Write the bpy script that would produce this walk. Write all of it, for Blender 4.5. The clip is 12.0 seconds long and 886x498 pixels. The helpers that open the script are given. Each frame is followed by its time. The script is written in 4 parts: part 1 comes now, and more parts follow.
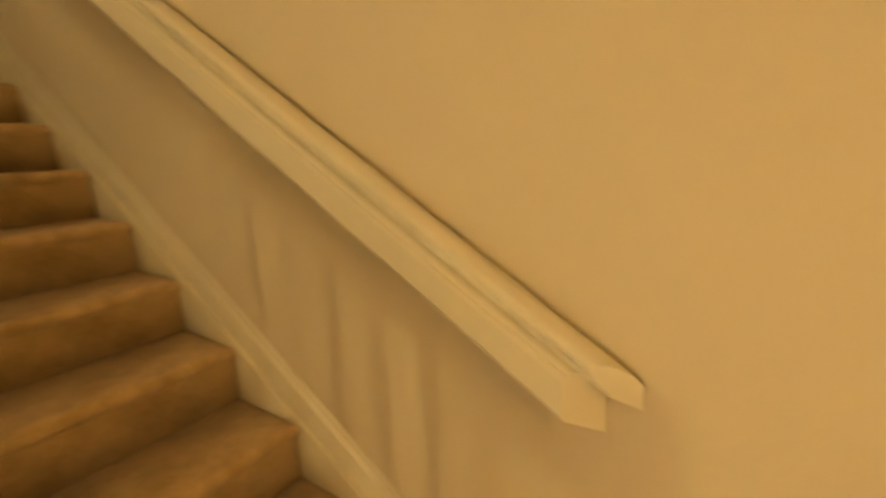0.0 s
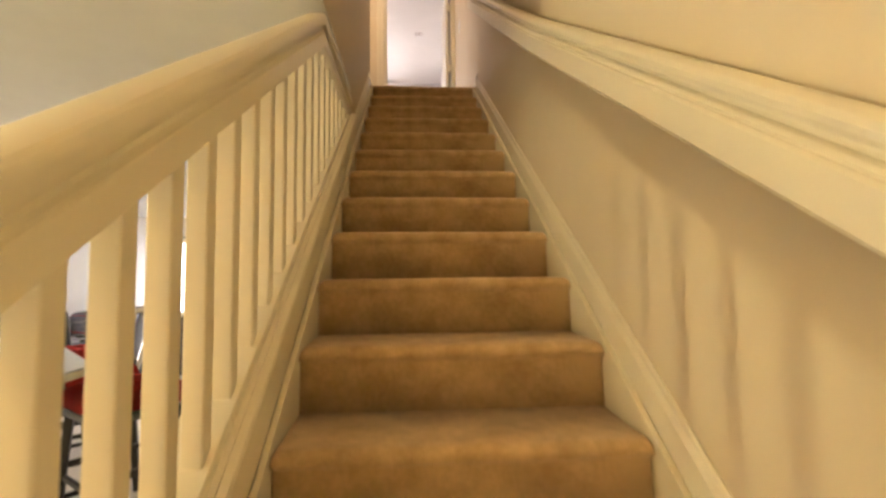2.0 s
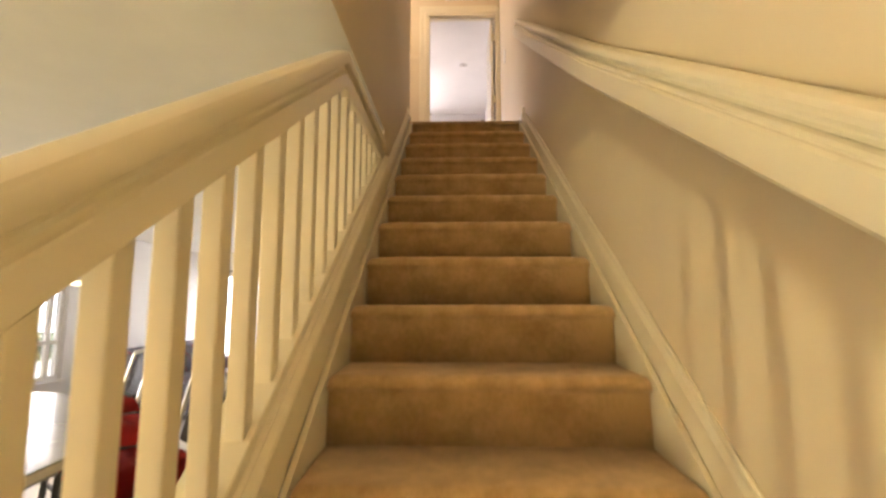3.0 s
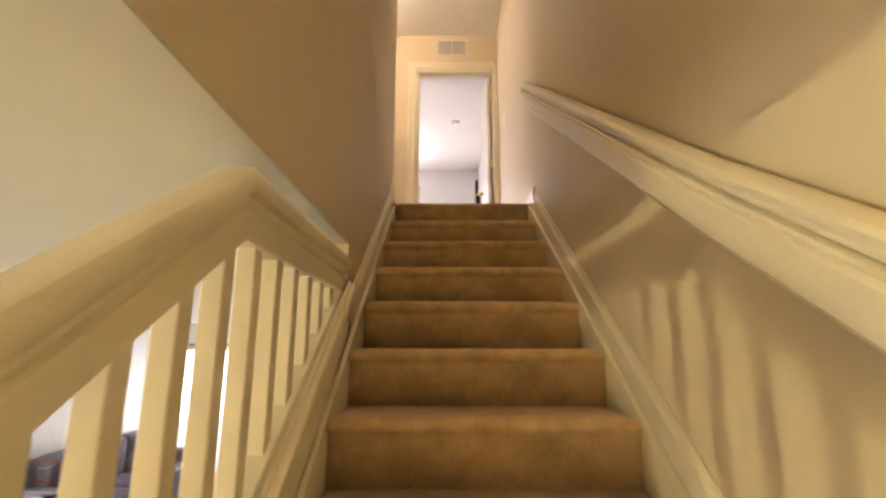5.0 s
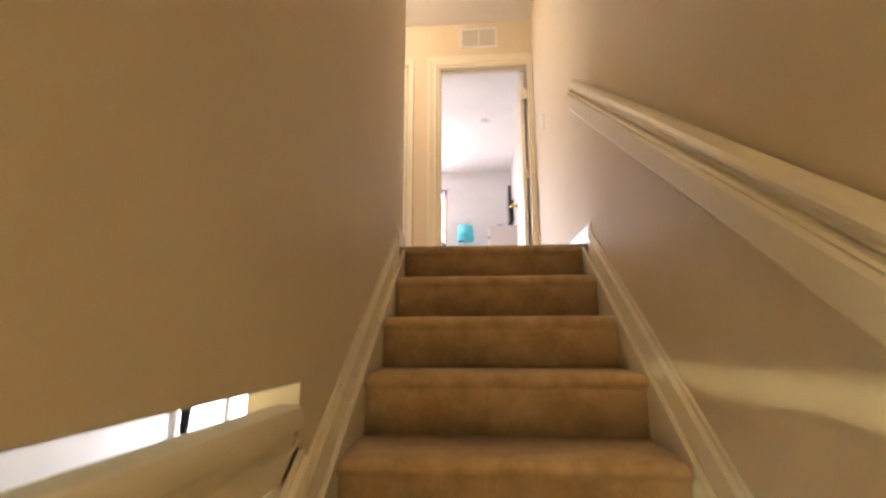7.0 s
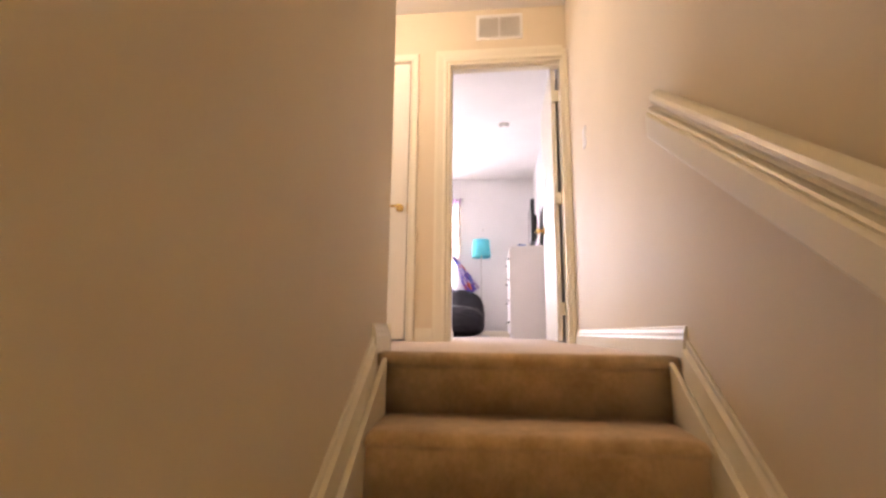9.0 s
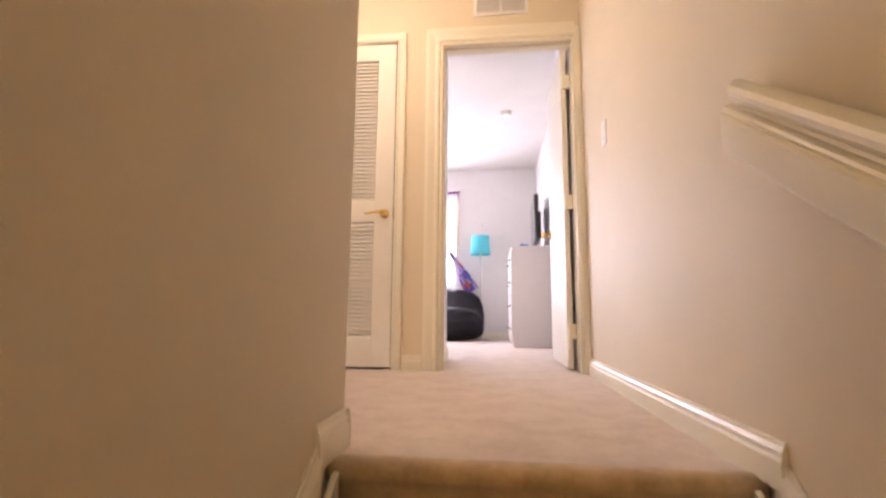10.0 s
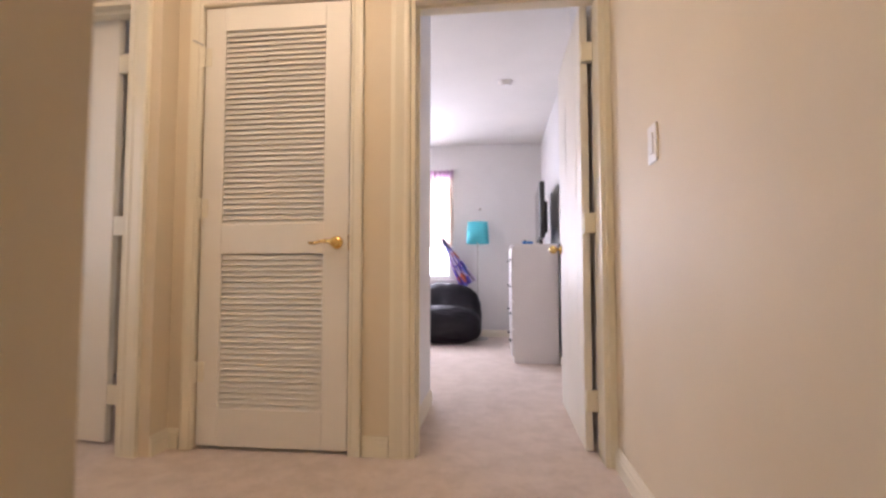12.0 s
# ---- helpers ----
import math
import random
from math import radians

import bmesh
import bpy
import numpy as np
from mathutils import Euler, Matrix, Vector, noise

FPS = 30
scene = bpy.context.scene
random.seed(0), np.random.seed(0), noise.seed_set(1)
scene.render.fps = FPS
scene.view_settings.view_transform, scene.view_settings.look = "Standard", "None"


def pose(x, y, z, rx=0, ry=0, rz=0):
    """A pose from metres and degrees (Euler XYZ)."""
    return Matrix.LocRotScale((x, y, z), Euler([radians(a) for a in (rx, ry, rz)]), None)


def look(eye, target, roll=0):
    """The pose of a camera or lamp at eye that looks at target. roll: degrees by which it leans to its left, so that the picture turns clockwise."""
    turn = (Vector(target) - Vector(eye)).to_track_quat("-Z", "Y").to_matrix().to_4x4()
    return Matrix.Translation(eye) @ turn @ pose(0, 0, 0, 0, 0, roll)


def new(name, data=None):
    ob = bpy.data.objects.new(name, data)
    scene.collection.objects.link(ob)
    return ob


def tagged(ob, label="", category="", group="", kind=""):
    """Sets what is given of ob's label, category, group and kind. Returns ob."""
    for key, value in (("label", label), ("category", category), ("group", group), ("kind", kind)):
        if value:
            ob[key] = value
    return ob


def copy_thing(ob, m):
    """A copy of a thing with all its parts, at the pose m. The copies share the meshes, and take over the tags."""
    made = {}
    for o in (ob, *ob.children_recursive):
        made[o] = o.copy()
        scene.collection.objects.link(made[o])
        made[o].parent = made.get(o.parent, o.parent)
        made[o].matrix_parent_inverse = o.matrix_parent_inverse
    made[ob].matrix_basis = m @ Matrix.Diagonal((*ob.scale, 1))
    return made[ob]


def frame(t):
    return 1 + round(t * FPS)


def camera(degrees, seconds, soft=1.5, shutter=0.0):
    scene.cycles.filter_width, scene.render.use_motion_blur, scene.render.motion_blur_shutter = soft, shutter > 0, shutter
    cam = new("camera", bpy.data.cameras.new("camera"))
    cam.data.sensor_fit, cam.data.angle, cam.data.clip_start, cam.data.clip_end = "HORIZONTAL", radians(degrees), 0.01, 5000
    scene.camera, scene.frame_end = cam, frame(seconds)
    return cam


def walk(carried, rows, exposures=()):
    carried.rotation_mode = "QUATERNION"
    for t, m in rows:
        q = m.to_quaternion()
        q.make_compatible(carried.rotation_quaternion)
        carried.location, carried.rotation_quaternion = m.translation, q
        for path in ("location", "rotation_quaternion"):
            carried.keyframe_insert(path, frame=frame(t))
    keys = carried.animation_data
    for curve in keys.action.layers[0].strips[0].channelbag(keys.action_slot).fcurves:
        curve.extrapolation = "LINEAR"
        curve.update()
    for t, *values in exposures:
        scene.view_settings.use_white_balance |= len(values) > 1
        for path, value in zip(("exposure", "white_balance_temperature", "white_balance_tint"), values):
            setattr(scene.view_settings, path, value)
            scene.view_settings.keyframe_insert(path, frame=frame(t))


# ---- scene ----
cam = camera(86.4, 12.0, soft=2.6, shutter=0.5)
PATH = [
    (0, (-0.757, -4.382, 1.271), (0.867, -3.292, 0.853), -2.9),
    (0.3, (-0.734, -4.412, 1.257), (0.616, -2.957, 1.010), -2.8),
    (0.6, (-0.620, -4.369, 1.228), (0.412, -2.659, 1.102), -1.7),
    (0.9, (-0.603, -4.36, 1.215), (0.172, -2.527, 1.147), -1.4),
    (1, (-0.595, -4.33, 1.207), (0.12, -2.462, 1.162), -1.2),
    (1.5, (-0.535, -4.136, 1.23), (-0.213, -2.162, 1.234), -1.6),
    (2.1, (-0.54, -3.83, 1.262), (-0.421, -1.84, 1.416), -0.4),
    (2.5, (-0.515, -3.726, 1.321), (-0.499, -1.735, 1.515), -0.2),
    (3, (-0.5, -3.566, 1.437), (-0.553, -1.581, 1.676), 0.0),
    (5, (-0.521, -2.863, 1.98), (-0.531, -0.906, 2.393), 0.1),
    (5.5, (-0.496, -2.703, 2.068), (-0.525, -0.753, 2.508), -0.3),
    (6, (-0.479, -2.559, 2.2), (-0.542, -0.602, 2.605), -0.1),
    (6.5, (-0.499, -2.376, 2.293), (-0.582, -0.422, 2.712), -1.3),
    (7, (-0.486, -2.225, 2.437), (-0.633, -0.267, 2.815), -0.1),
    (7.5, (-0.468, -2.06, 2.558), (-0.658, -0.107, 2.946), 0.2),
    (9.5, (-0.513, -1.262, 3.075), (-0.726, 0.701, 3.393), 0.6),
    (10, (-0.503, -1.048, 3.196), (-0.716, 0.92, 3.478), 0.5),
    (10.5, (-0.505, -0.88, 3.31), (-0.71, 1.094, 3.552), 0.0),
    (11, (-0.497, -0.695, 3.434), (-0.7, 1.285, 3.633), -0.1),
    (11.5, (-0.48, -0.499, 3.546), (-0.69, 1.483, 3.709), -0.1),
    (12, (-0.455, -0.313, 3.671), (-0.68, 1.671, 3.779), 0.0),
]
walk(cam, [(t, look(eye, target, roll)) for t, eye, target, roll in PATH],
     exposures=[(0, -0.75, 10800, 20), (0.5, -0.5, 9600, 18), (1, -0.2, 8200, 17), (2, 0.2, 7200, 16), (3.2, 0.3, 7000, 16), (5.5, 0.36, 6800, 15), (6.5, 0.42, 6650, 15), (7.5, 0.62, 6600, 16), (9.5, 0.66, 6350, 22), (12, 0.02, 6000, 18)])
# ---------------------------------------------------------------- numbers of the plan
RISE, RUN, TOP, STEPS = 0.18, 0.2585, 2.88, 16      # stair; the landing's edge is y = 0
SLOPE = RISE / RUN
X0, X1 = -0.835, 0.0                                # ends of the treads
WL, WR = -0.87, 0.035                               # faces of the stair walls
UPCEIL, LOWCEIL, HEAD = 5.35, 2.348, 2.352           # ceilings, underside of the stair header
DOORY = 1.735                                       # hall wall with the two doors
LX, FY, BY = -4.95, 4.60, -6.6                      # lower room: side wall, far wall, back wall


def nose(y):
    return TOP + SLOPE * y


# ---------------------------------------------------------------- world and lights
world = bpy.data.worlds.new("sky")
scene.world = world
world.use_nodes = True
wn = world.node_tree
sky = wn.nodes.new("ShaderNodeTexSky")
sky.sky_type, sky.sun_disc = "NISHITA", False
sky.sun_elevation, sky.sun_rotation = radians(48), radians(112)
wn.links.new(sky.outputs[0], wn.nodes["Background"].inputs[0])
wn.nodes["Background"].inputs[1].default_value = 0.15


def area(name, m, sx, sy, watts, colour):
    d = bpy.data.lights.new(name, "AREA")
    d.shape, d.size, d.size_y, d.energy, d.color = "RECTANGLE", sx, sy, watts, colour
    ob = new(name, d)
    ob.matrix_world = m
    return ob


def bulb(name, p, watts, colour, size=0.08):
    d = bpy.data.lights.new(name, "POINT")
    d.energy, d.color, d.shadow_soft_size = watts, colour, size
    ob = new(name, d)
    ob.location = p
    return ob


DAY, WARM = (0.92, 0.92, 1.0), (1.0, 0.70, 0.31)
d = bpy.data.lights.new("sun", "SUN")
d.energy, d.angle, d.color = 5.0, radians(0.5), (1.0, 0.96, 0.9)
new("sun", d).matrix_world = look((20, -8, 24), (0, 0, 0))
area("daylight_side_window", look((LX + 0.02, 0.95, 1.35), (0, 0.95, 1.3)), 1.5, 1.4, 22, DAY)
# warm fill from an added front window, out of view
area("fill_front_window", look((LX + 0.02, -4.0, 1.30), (0, -3.4, 1.2)), 1.2, 1.1, 20, (1.0, 0.86, 0.58))
area("daylight_patio_door", look((-4.1, FY - 0.02, 1.05), (-4.1, 0, 1.0)), 1.5, 1.8, 28, DAY)
area("daylight_bedroom_window", look((-1.75, 5.73, 4.3), (-1.75, 0, 4.2)), 1.4, 1.3, 80, (0.93, 0.90, 1.0))
bulb("ceiling_lamp_glow_dining", (-4.45, -3.0, 2.235), 200, (1.0, 0.90, 0.50), 0.065)
area("ceiling_lamp_pool_dining", look((-4.45, -3.0, 2.22), (-4.45, -3.0, 0)), 0.2, 0.2, 7, WARM)
# added warm fill behind the camera, placed to face the lower risers
bulb("fill_glow_entry", (-1.7, -5.9, 2.19), 15, WARM, 0.10)
area("fill_pool_entry", look((-1.7, -5.9, 2.21), (-1.7, -5.9, 0)), 0.3, 0.3, 20, WARM)
# added fill high over the stairs, brightens the risers and the hall doors
bulb("fill_glow_stairwell", (-0.42, -4.4, 5.18), 34, (1.0, 0.76, 0.45), 0.12)
bulb("ceiling_lamp_glow_hall", (-1.3, 0.8, 5.16), 20, (1.0, 0.76, 0.53), 0.14)
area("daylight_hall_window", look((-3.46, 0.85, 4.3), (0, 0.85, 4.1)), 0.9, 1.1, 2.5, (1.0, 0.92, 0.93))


# ---------------------------------------------------------------- materials
def nodes_of(name):
    m = bpy.data.materials.new(name)
    m.use_nodes = True
    t = m.node_tree
    return m, t, t.nodes["Principled BSDF"]


def mixed(t, a, b, fac):
    n = t.nodes.new("ShaderNodeMix")
    n.data_type = "RGBA"
    n.inputs[6].default_value, n.inputs[7].default_value = (*a, 1), (*b, 1)
    t.links.new(fac, n.inputs[0])
    return n.outputs[2]


def noise_of(t, scale, detail=4.0, rough=0.55, stretch=(1, 1, 1)):
    c, mp, n = t.nodes.new("ShaderNodeTexCoord"), t.nodes.new("ShaderNodeMapping"), t.nodes.new("ShaderNodeTexNoise")
    mp.inputs["Scale"].default_value = stretch
    n.inputs["Scale"].default_value, n.inputs["Detail"].default_value, n.inputs["Roughness"].default_value = scale, detail, rough
    t.links.new(c.outputs["Object"], mp.inputs[0])
    t.links.new(mp.outputs[0], n.inputs["Vector"])
    return n.outputs["Fac"]


def ramp(t, fac, lo, hi):
    n = t.nodes.new("ShaderNodeMapRange")
    n.inputs[1].default_value, n.inputs[2].default_value = lo, hi
    t.links.new(fac, n.inputs[0])
    return n.outputs[0]


def bump(t, p, fac, strength, distance):
    n = t.nodes.new("ShaderNodeBump")
    n.inputs["Strength"].default_value, n.inputs["Distance"].default_value = strength, distance
    t.links.new(fac, n.inputs["Height"])
    t.links.new(n.outputs[0], p.inputs["Normal"])


def surface(name, a, b, scale, rough, metal=0.0, grain=120.0, relief=0.15, depth=0.002, stretch=(1, 1, 1), coat=0.0, lo=0.35, hi=0.65):
    """Two tones over a broad noise, a fine grain in the relief, a little unevenness in the gloss."""
    m, t, p = nodes_of(name)
    broad = noise_of(t, scale, 5.0, 0.6, stretch)
    fine = noise_of(t, grain, 3.0, 0.6, stretch)
    t.links.new(mixed(t, a, b, ramp(t, broad, lo, hi)), p.inputs["Base Color"])
    r = t.nodes.new("ShaderNodeMapRange")
    r.inputs[3].default_value, r.inputs[4].default_value = max(0.02, rough - 0.03), min(1, rough + 0.03)
    t.links.new(broad, r.inputs[0])
    t.links.new(r.outputs[0], p.inputs["Roughness"])
    p.inputs["Metallic"].default_value = metal
    p.inputs["Coat Weight"].default_value = coat
    bump(t, p, fine, relief, depth)
    return m


def carpet_of(name, a, b):
    m, t, p = nodes_of(name)
    blotch, pile, tuft = noise_of(t, 8.0, 6.0, 0.65), noise_of(t, 55.0, 4.0, 0.7), noise_of(t, 420.0, 2.0, 0.7)
    add = t.nodes.new("ShaderNodeMath")
    add.operation = "MULTIPLY_ADD"
    add.inputs[1].default_value = 0.35
    t.links.new(pile, add.inputs[0])
    t.links.new(blotch, add.inputs[2])
    t.links.new(mixed(t, a, b, ramp(t, add.outputs[0], 0.54, 0.80)), p.inputs["Base Color"])
    p.inputs["Roughness"].default_value = 0.95
    p.inputs["Sheen Weight"].default_value = 0.25
    p.inputs["Sheen Roughness"].default_value = 0.6
    mx = t.nodes.new("ShaderNodeMath")
    mx.operation = "MULTIPLY_ADD"
    mx.inputs[1].default_value = 0.6
    t.links.new(tuft, mx.inputs[0])
    t.links.new(pile, mx.inputs[2])
    bump(t, p, mx.outputs[0], 0.6, 0.006)
    return m


def glowing(name, colour, strength):
    m, t, p = nodes_of(name)
    p.inputs["Base Color"].default_value = (*colour, 1)
    p.inputs["Emission Color"].default_value = (*colour, 1)
    p.inputs["Emission Strength"].default_value = strength
    return m


WALL = surface("wall_paint", (0.70, 0.608, 0.450), (0.73, 0.638, 0.480), 1.6, 0.62, grain=240, relief=0.2, depth=0.0015)
ROOM = surface("white_wall_paint", (0.76, 0.745, 0.73), (0.80, 0.785, 0.77), 1.6, 0.65, grain=240, relief=0.12, depth=0.0015)
CEIL = surface("ceiling_paint", (0.78, 0.765, 0.73), (0.82, 0.80, 0.765), 2.0, 0.8, grain=160, relief=0.3, depth=0.003)
# ceiling paint with the lower room's dimmer, cooler light put into its colour
DIMCEIL = surface("dimmed_ceiling_paint", (0.60, 0.59, 0.52), (0.64, 0.63, 0.56), 2.0, 0.8, grain=160, relief=0.3, depth=0.003)
TRIM = surface("trim_paint", (0.79, 0.735, 0.585), (0.81, 0.755, 0.605), 1.2, 0.36, grain=70, relief=0.04, depth=0.001)
DOORP = surface("door_paint", (0.80, 0.76, 0.67), (0.83, 0.79, 0.70), 3.0, 0.5, grain=60, relief=0.08, depth=0.001)
CARPET = carpet_of("carpet_pile", (0.46, 0.305, 0.148), (0.66, 0.465, 0.25))
CARPET_UP = carpet_of("landing_carpet_pile", (0.60, 0.485, 0.395), (0.71, 0.588, 0.495))
TILE = surface("pale_floor", (0.66, 0.62, 0.57), (0.74, 0.70, 0.65), 2.5, 0.35, grain=30, relief=0.05, depth=0.001)
BRASS = surface("brass", (0.72, 0.50, 0.16), (0.80, 0.58, 0.22), 8, 0.18, 1.0, grain=200, relief=0.03)
BLACKWOOD = surface("black_wood", (0.012, 0.011, 0.011), (0.022, 0.02, 0.019), 6, 0.3, grain=90, relief=0.1, stretch=(1, 1, 0.2))
REDCLOTH = surface("red_cloth", (0.42, 0.012, 0.014), (0.56, 0.025, 0.025), 7, 0.85, grain=500, relief=0.4, depth=0.002)
BLACKCLOTH = surface("black_curtain_cloth", (0.012, 0.012, 0.016), (0.028, 0.027, 0.034), 6, 0.9, grain=600, relief=0.3)
PURPLE = surface("purple_curtain_cloth", (0.05, 0.03, 0.13), (0.09, 0.05, 0.2), 6, 0.8, grain=600, relief=0.3)
BEAN = surface("black_vinyl", (0.007, 0.006, 0.009), (0.013, 0.011, 0.016), 5, 0.5, grain=160, relief=0.25, depth=0.003)
WHITELAM = surface("white_laminate", (0.74, 0.71, 0.70), (0.78, 0.75, 0.74), 2, 0.35, grain=60, relief=0.03)
TABLETOP = surface("pale_tabletop", (0.17, 0.175, 0.18), (0.22, 0.225, 0.23), 3, 0.2, grain=40, relief=0.03, coat=0.3)
GREYEDGE = surface("grey_edge_band", (0.33, 0.29, 0.22), (0.40, 0.35, 0.27), 4, 0.4)
PLASTIC = surface("black_plastic", (0.012, 0.012, 0.014), (0.018, 0.018, 0.02), 4, 0.3)
SCREEN = surface("dark_screen", (0.006, 0.006, 0.008), (0.008, 0.008, 0.01), 4, 0.1, relief=0.0)
BLUEPL = surface("blue_plastic", (0.03, 0.14, 0.42), (0.04, 0.18, 0.5), 6, 0.4)
STEEL = surface("brushed_steel", (0.52, 0.50, 0.46), (0.60, 0.58, 0.54), 9, 0.3, 1.0, grain=200, relief=0.05)
PLATE = surface("white_plastic", (0.80, 0.78, 0.75), (0.84, 0.82, 0.79), 4, 0.35, relief=0.02)
DARKGAP = surface("dark_recess", (0.05, 0.042, 0.032), (0.07, 0.06, 0.045), 4, 0.8)
VENTBACK = surface("vent_recess", (0.56, 0.53, 0.46), (0.62, 0.59, 0.52), 4, 0.8)
SHADEM = surface("turquoise_shade_cloth", (0.10, 0.58, 0.68), (0.13, 0.64, 0.73), 6, 0.8, grain=500, relief=0.2)
HEDGE = surface("hedge_leaf", (0.13, 0.18, 0.09), (0.24, 0.30, 0.17), 9, 0.7, grain=60, relief=0.8, depth=0.02)
GRASS = surface("pale_paving", (0.50, 0.49, 0.46), (0.60, 0.59, 0.56), 4, 0.9, grain=80, relief=0.6, depth=0.01)
LAMPGLASS = glowing("lit_opal_glass", (1.0, 0.82, 0.55), 3.0)


def plaid():
    """Blue-grey woven cloth with thin red and pale lines."""
    m, t, p = nodes_of("plaid_upholstery")
    c = t.nodes.new("ShaderNodeTexCoord")
    sep = t.nodes.new("ShaderNodeSeparateXYZ")
    t.links.new(c.outputs["Object"], sep.inputs[0])

    def lines(expr_a, expr_b, pitch, width):
        a = t.nodes.new("ShaderNodeMath")
        a.operation = "ADD"
        t.links.new(expr_a, a.inputs[0])
        t.links.new(expr_b, a.inputs[1])
        f = t.nodes.new("ShaderNodeMath")
        f.operation = "PINGPONG"
        f.inputs[1].default_value = pitch
        t.links.new(a.outputs[0], f.inputs[0])
        g = t.nodes.new("ShaderNodeMath")
        g.operation = "LESS_THAN"
        g.inputs[1].default_value = width
        t.links.new(f.outputs[0], g.inputs[0])
        return g.outputs[0]

    neg = t.nodes.new("ShaderNodeMath")
    neg.operation = "MULTIPLY"
    neg.inputs[1].default_value = -1
    t.links.new(sep.outputs[1], neg.inputs[0])
    base = mixed(t, (0.085, 0.085, 0.115), (0.16, 0.155, 0.19), ramp(t, noise_of(t, 22, 5, 0.7), 0.35, 0.65))
    for fac, col in ((lines(sep.outputs[1], sep.outputs[2], 0.11, 0.007), (0.30, 0.03, 0.035)), (lines(neg.outputs[0], sep.outputs[2], 0.14, 0.006), (0.27, 0.26, 0.29))):
        n = t.nodes.new("ShaderNodeMix")
        n.data_type = "RGBA"
        n.inputs[7].default_value = (*col, 1)
        t.links.new(base, n.inputs[6])
        t.links.new(fac, n.inputs[0])
        base = n.outputs[2]
    t.links.new(base, p.inputs["Base Color"])
    p.inputs["Roughness"].default_value = 0.9
    bump(t, p, noise_of(t, 500, 2), 0.3, 0.002)
    return m


def glass():
    m, t, p = nodes_of("window_glass")
    p.inputs["Roughness"].default_value, p.inputs["Transmission Weight"].default_value, p.inputs["IOR"].default_value = 0.0, 1.0, 1.45
    return m


def printed():
    """Bright printed cloth in violet, blue and orange patches."""
    m, t, p = nodes_of("printed_cloth")
    v = t.nodes.new("ShaderNodeTexVoronoi")
    c = t.nodes.new("ShaderNodeTexCoord")
    v.inputs["Scale"].default_value = 9
    t.links.new(c.outputs["Object"], v.inputs["Vector"])
    sp = t.nodes.new("ShaderNodeSeparateColor")
    t.links.new(v.outputs["Color"], sp.inputs[0])
    r = t.nodes.new("ShaderNodeValToRGB")
    r.color_ramp.interpolation = "CONSTANT"
    for k, (pos, col) in enumerate(((0.0, (0.16, 0.12, 0.50)), (0.28, (0.42, 0.28, 0.55)), (0.5, (0.65, 0.20, 0.12)), (0.68, (0.16, 0.22, 0.58)), (0.82, (0.66, 0.58, 0.70)))):
        e = r.color_ramp.elements[k] if k < 2 else r.color_ramp.elements.new(pos)
        e.position, e.color = pos, (*col, 1)
    t.links.new(sp.outputs[0], r.inputs[0])
    t.links.new(r.outputs[0], p.inputs["Base Color"])
    p.inputs["Subsurface Weight"].default_value = 0.0
    p.inputs["Roughness"].default_value = 0.85
    return m


def sheer():
    """Thin cream cloth with a pink printed band along its top."""
    m, t, p = nodes_of("sheer_curtain_cloth")
    c, sp = t.nodes.new("ShaderNodeTexCoord"), t.nodes.new("ShaderNodeSeparateXYZ")
    t.links.new(c.outputs["Object"], sp.inputs[0])
    band = t.nodes.new("ShaderNodeMapRange")
    band.inputs[1].default_value, band.inputs[2].default_value = -0.14, -0.08
    t.links.new(sp.outputs[2], band.inputs[0])
    print_ = mixed(t, (0.60, 0.40, 0.58), (0.70, 0.56, 0.64), ramp(t, noise_of(t, 22, 3), 0.42, 0.6))
    cloth = mixed(t, (0.70, 0.60, 0.52), (0.74, 0.68, 0.62), ramp(t, noise_of(t, 16, 3), 0.42, 0.6))
    col = t.nodes.new("ShaderNodeMix")
    col.data_type = "RGBA"
    t.links.new(band.outputs[0], col.inputs[0])
    t.links.new(cloth, col.inputs[6])
    t.links.new(print_, col.inputs[7])
    t.links.new(col.outputs[2], p.inputs["Base Color"])
    p.inputs["Roughness"].default_value = 0.8
    tr, mx = t.nodes.new("ShaderNodeBsdfTranslucent"), t.nodes.new("ShaderNodeMixShader")
    t.links.new(col.outputs[2], tr.inputs[0])
    mx.inputs[0].default_value = 0.12
    t.links.new(p.outputs[0], mx.inputs[1])
    t.links.new(tr.outputs[0], mx.inputs[2])
    t.links.new(mx.outputs[0], t.nodes["Material Output"].inputs[0])
    return m


BEAN.node_tree.nodes["Principled BSDF"].inputs["Specular IOR Level"].default_value = 0.25
PLAID, GLASS, PRINT, SHEER = plaid(), glass(), printed(), sheer()


# ---------------------------------------------------------------- mesh helpers
def box(bm, x0, x1, y0, y1, z0, z1, bevel=0.0, segments=2):
    """A box with rounded edges, added to bm."""
    r = bmesh.ops.create_cube(bm, size=1.0)
    vs = r["verts"]
    for v in vs:
        v.co = Vector(((x0 + x1) / 2 + v.co.x * (x1 - x0), (y0 + y1) / 2 + v.co.y * (y1 - y0), (z0 + z1) / 2 + v.co.z * (z1 - z0)))
    if bevel:
        es = list({e for v in vs for e in v.link_edges})
        bmesh.ops.bevel(bm, geom=es, offset=bevel, segments=segments, affect="EDGES", profile=0.5)
    return bm


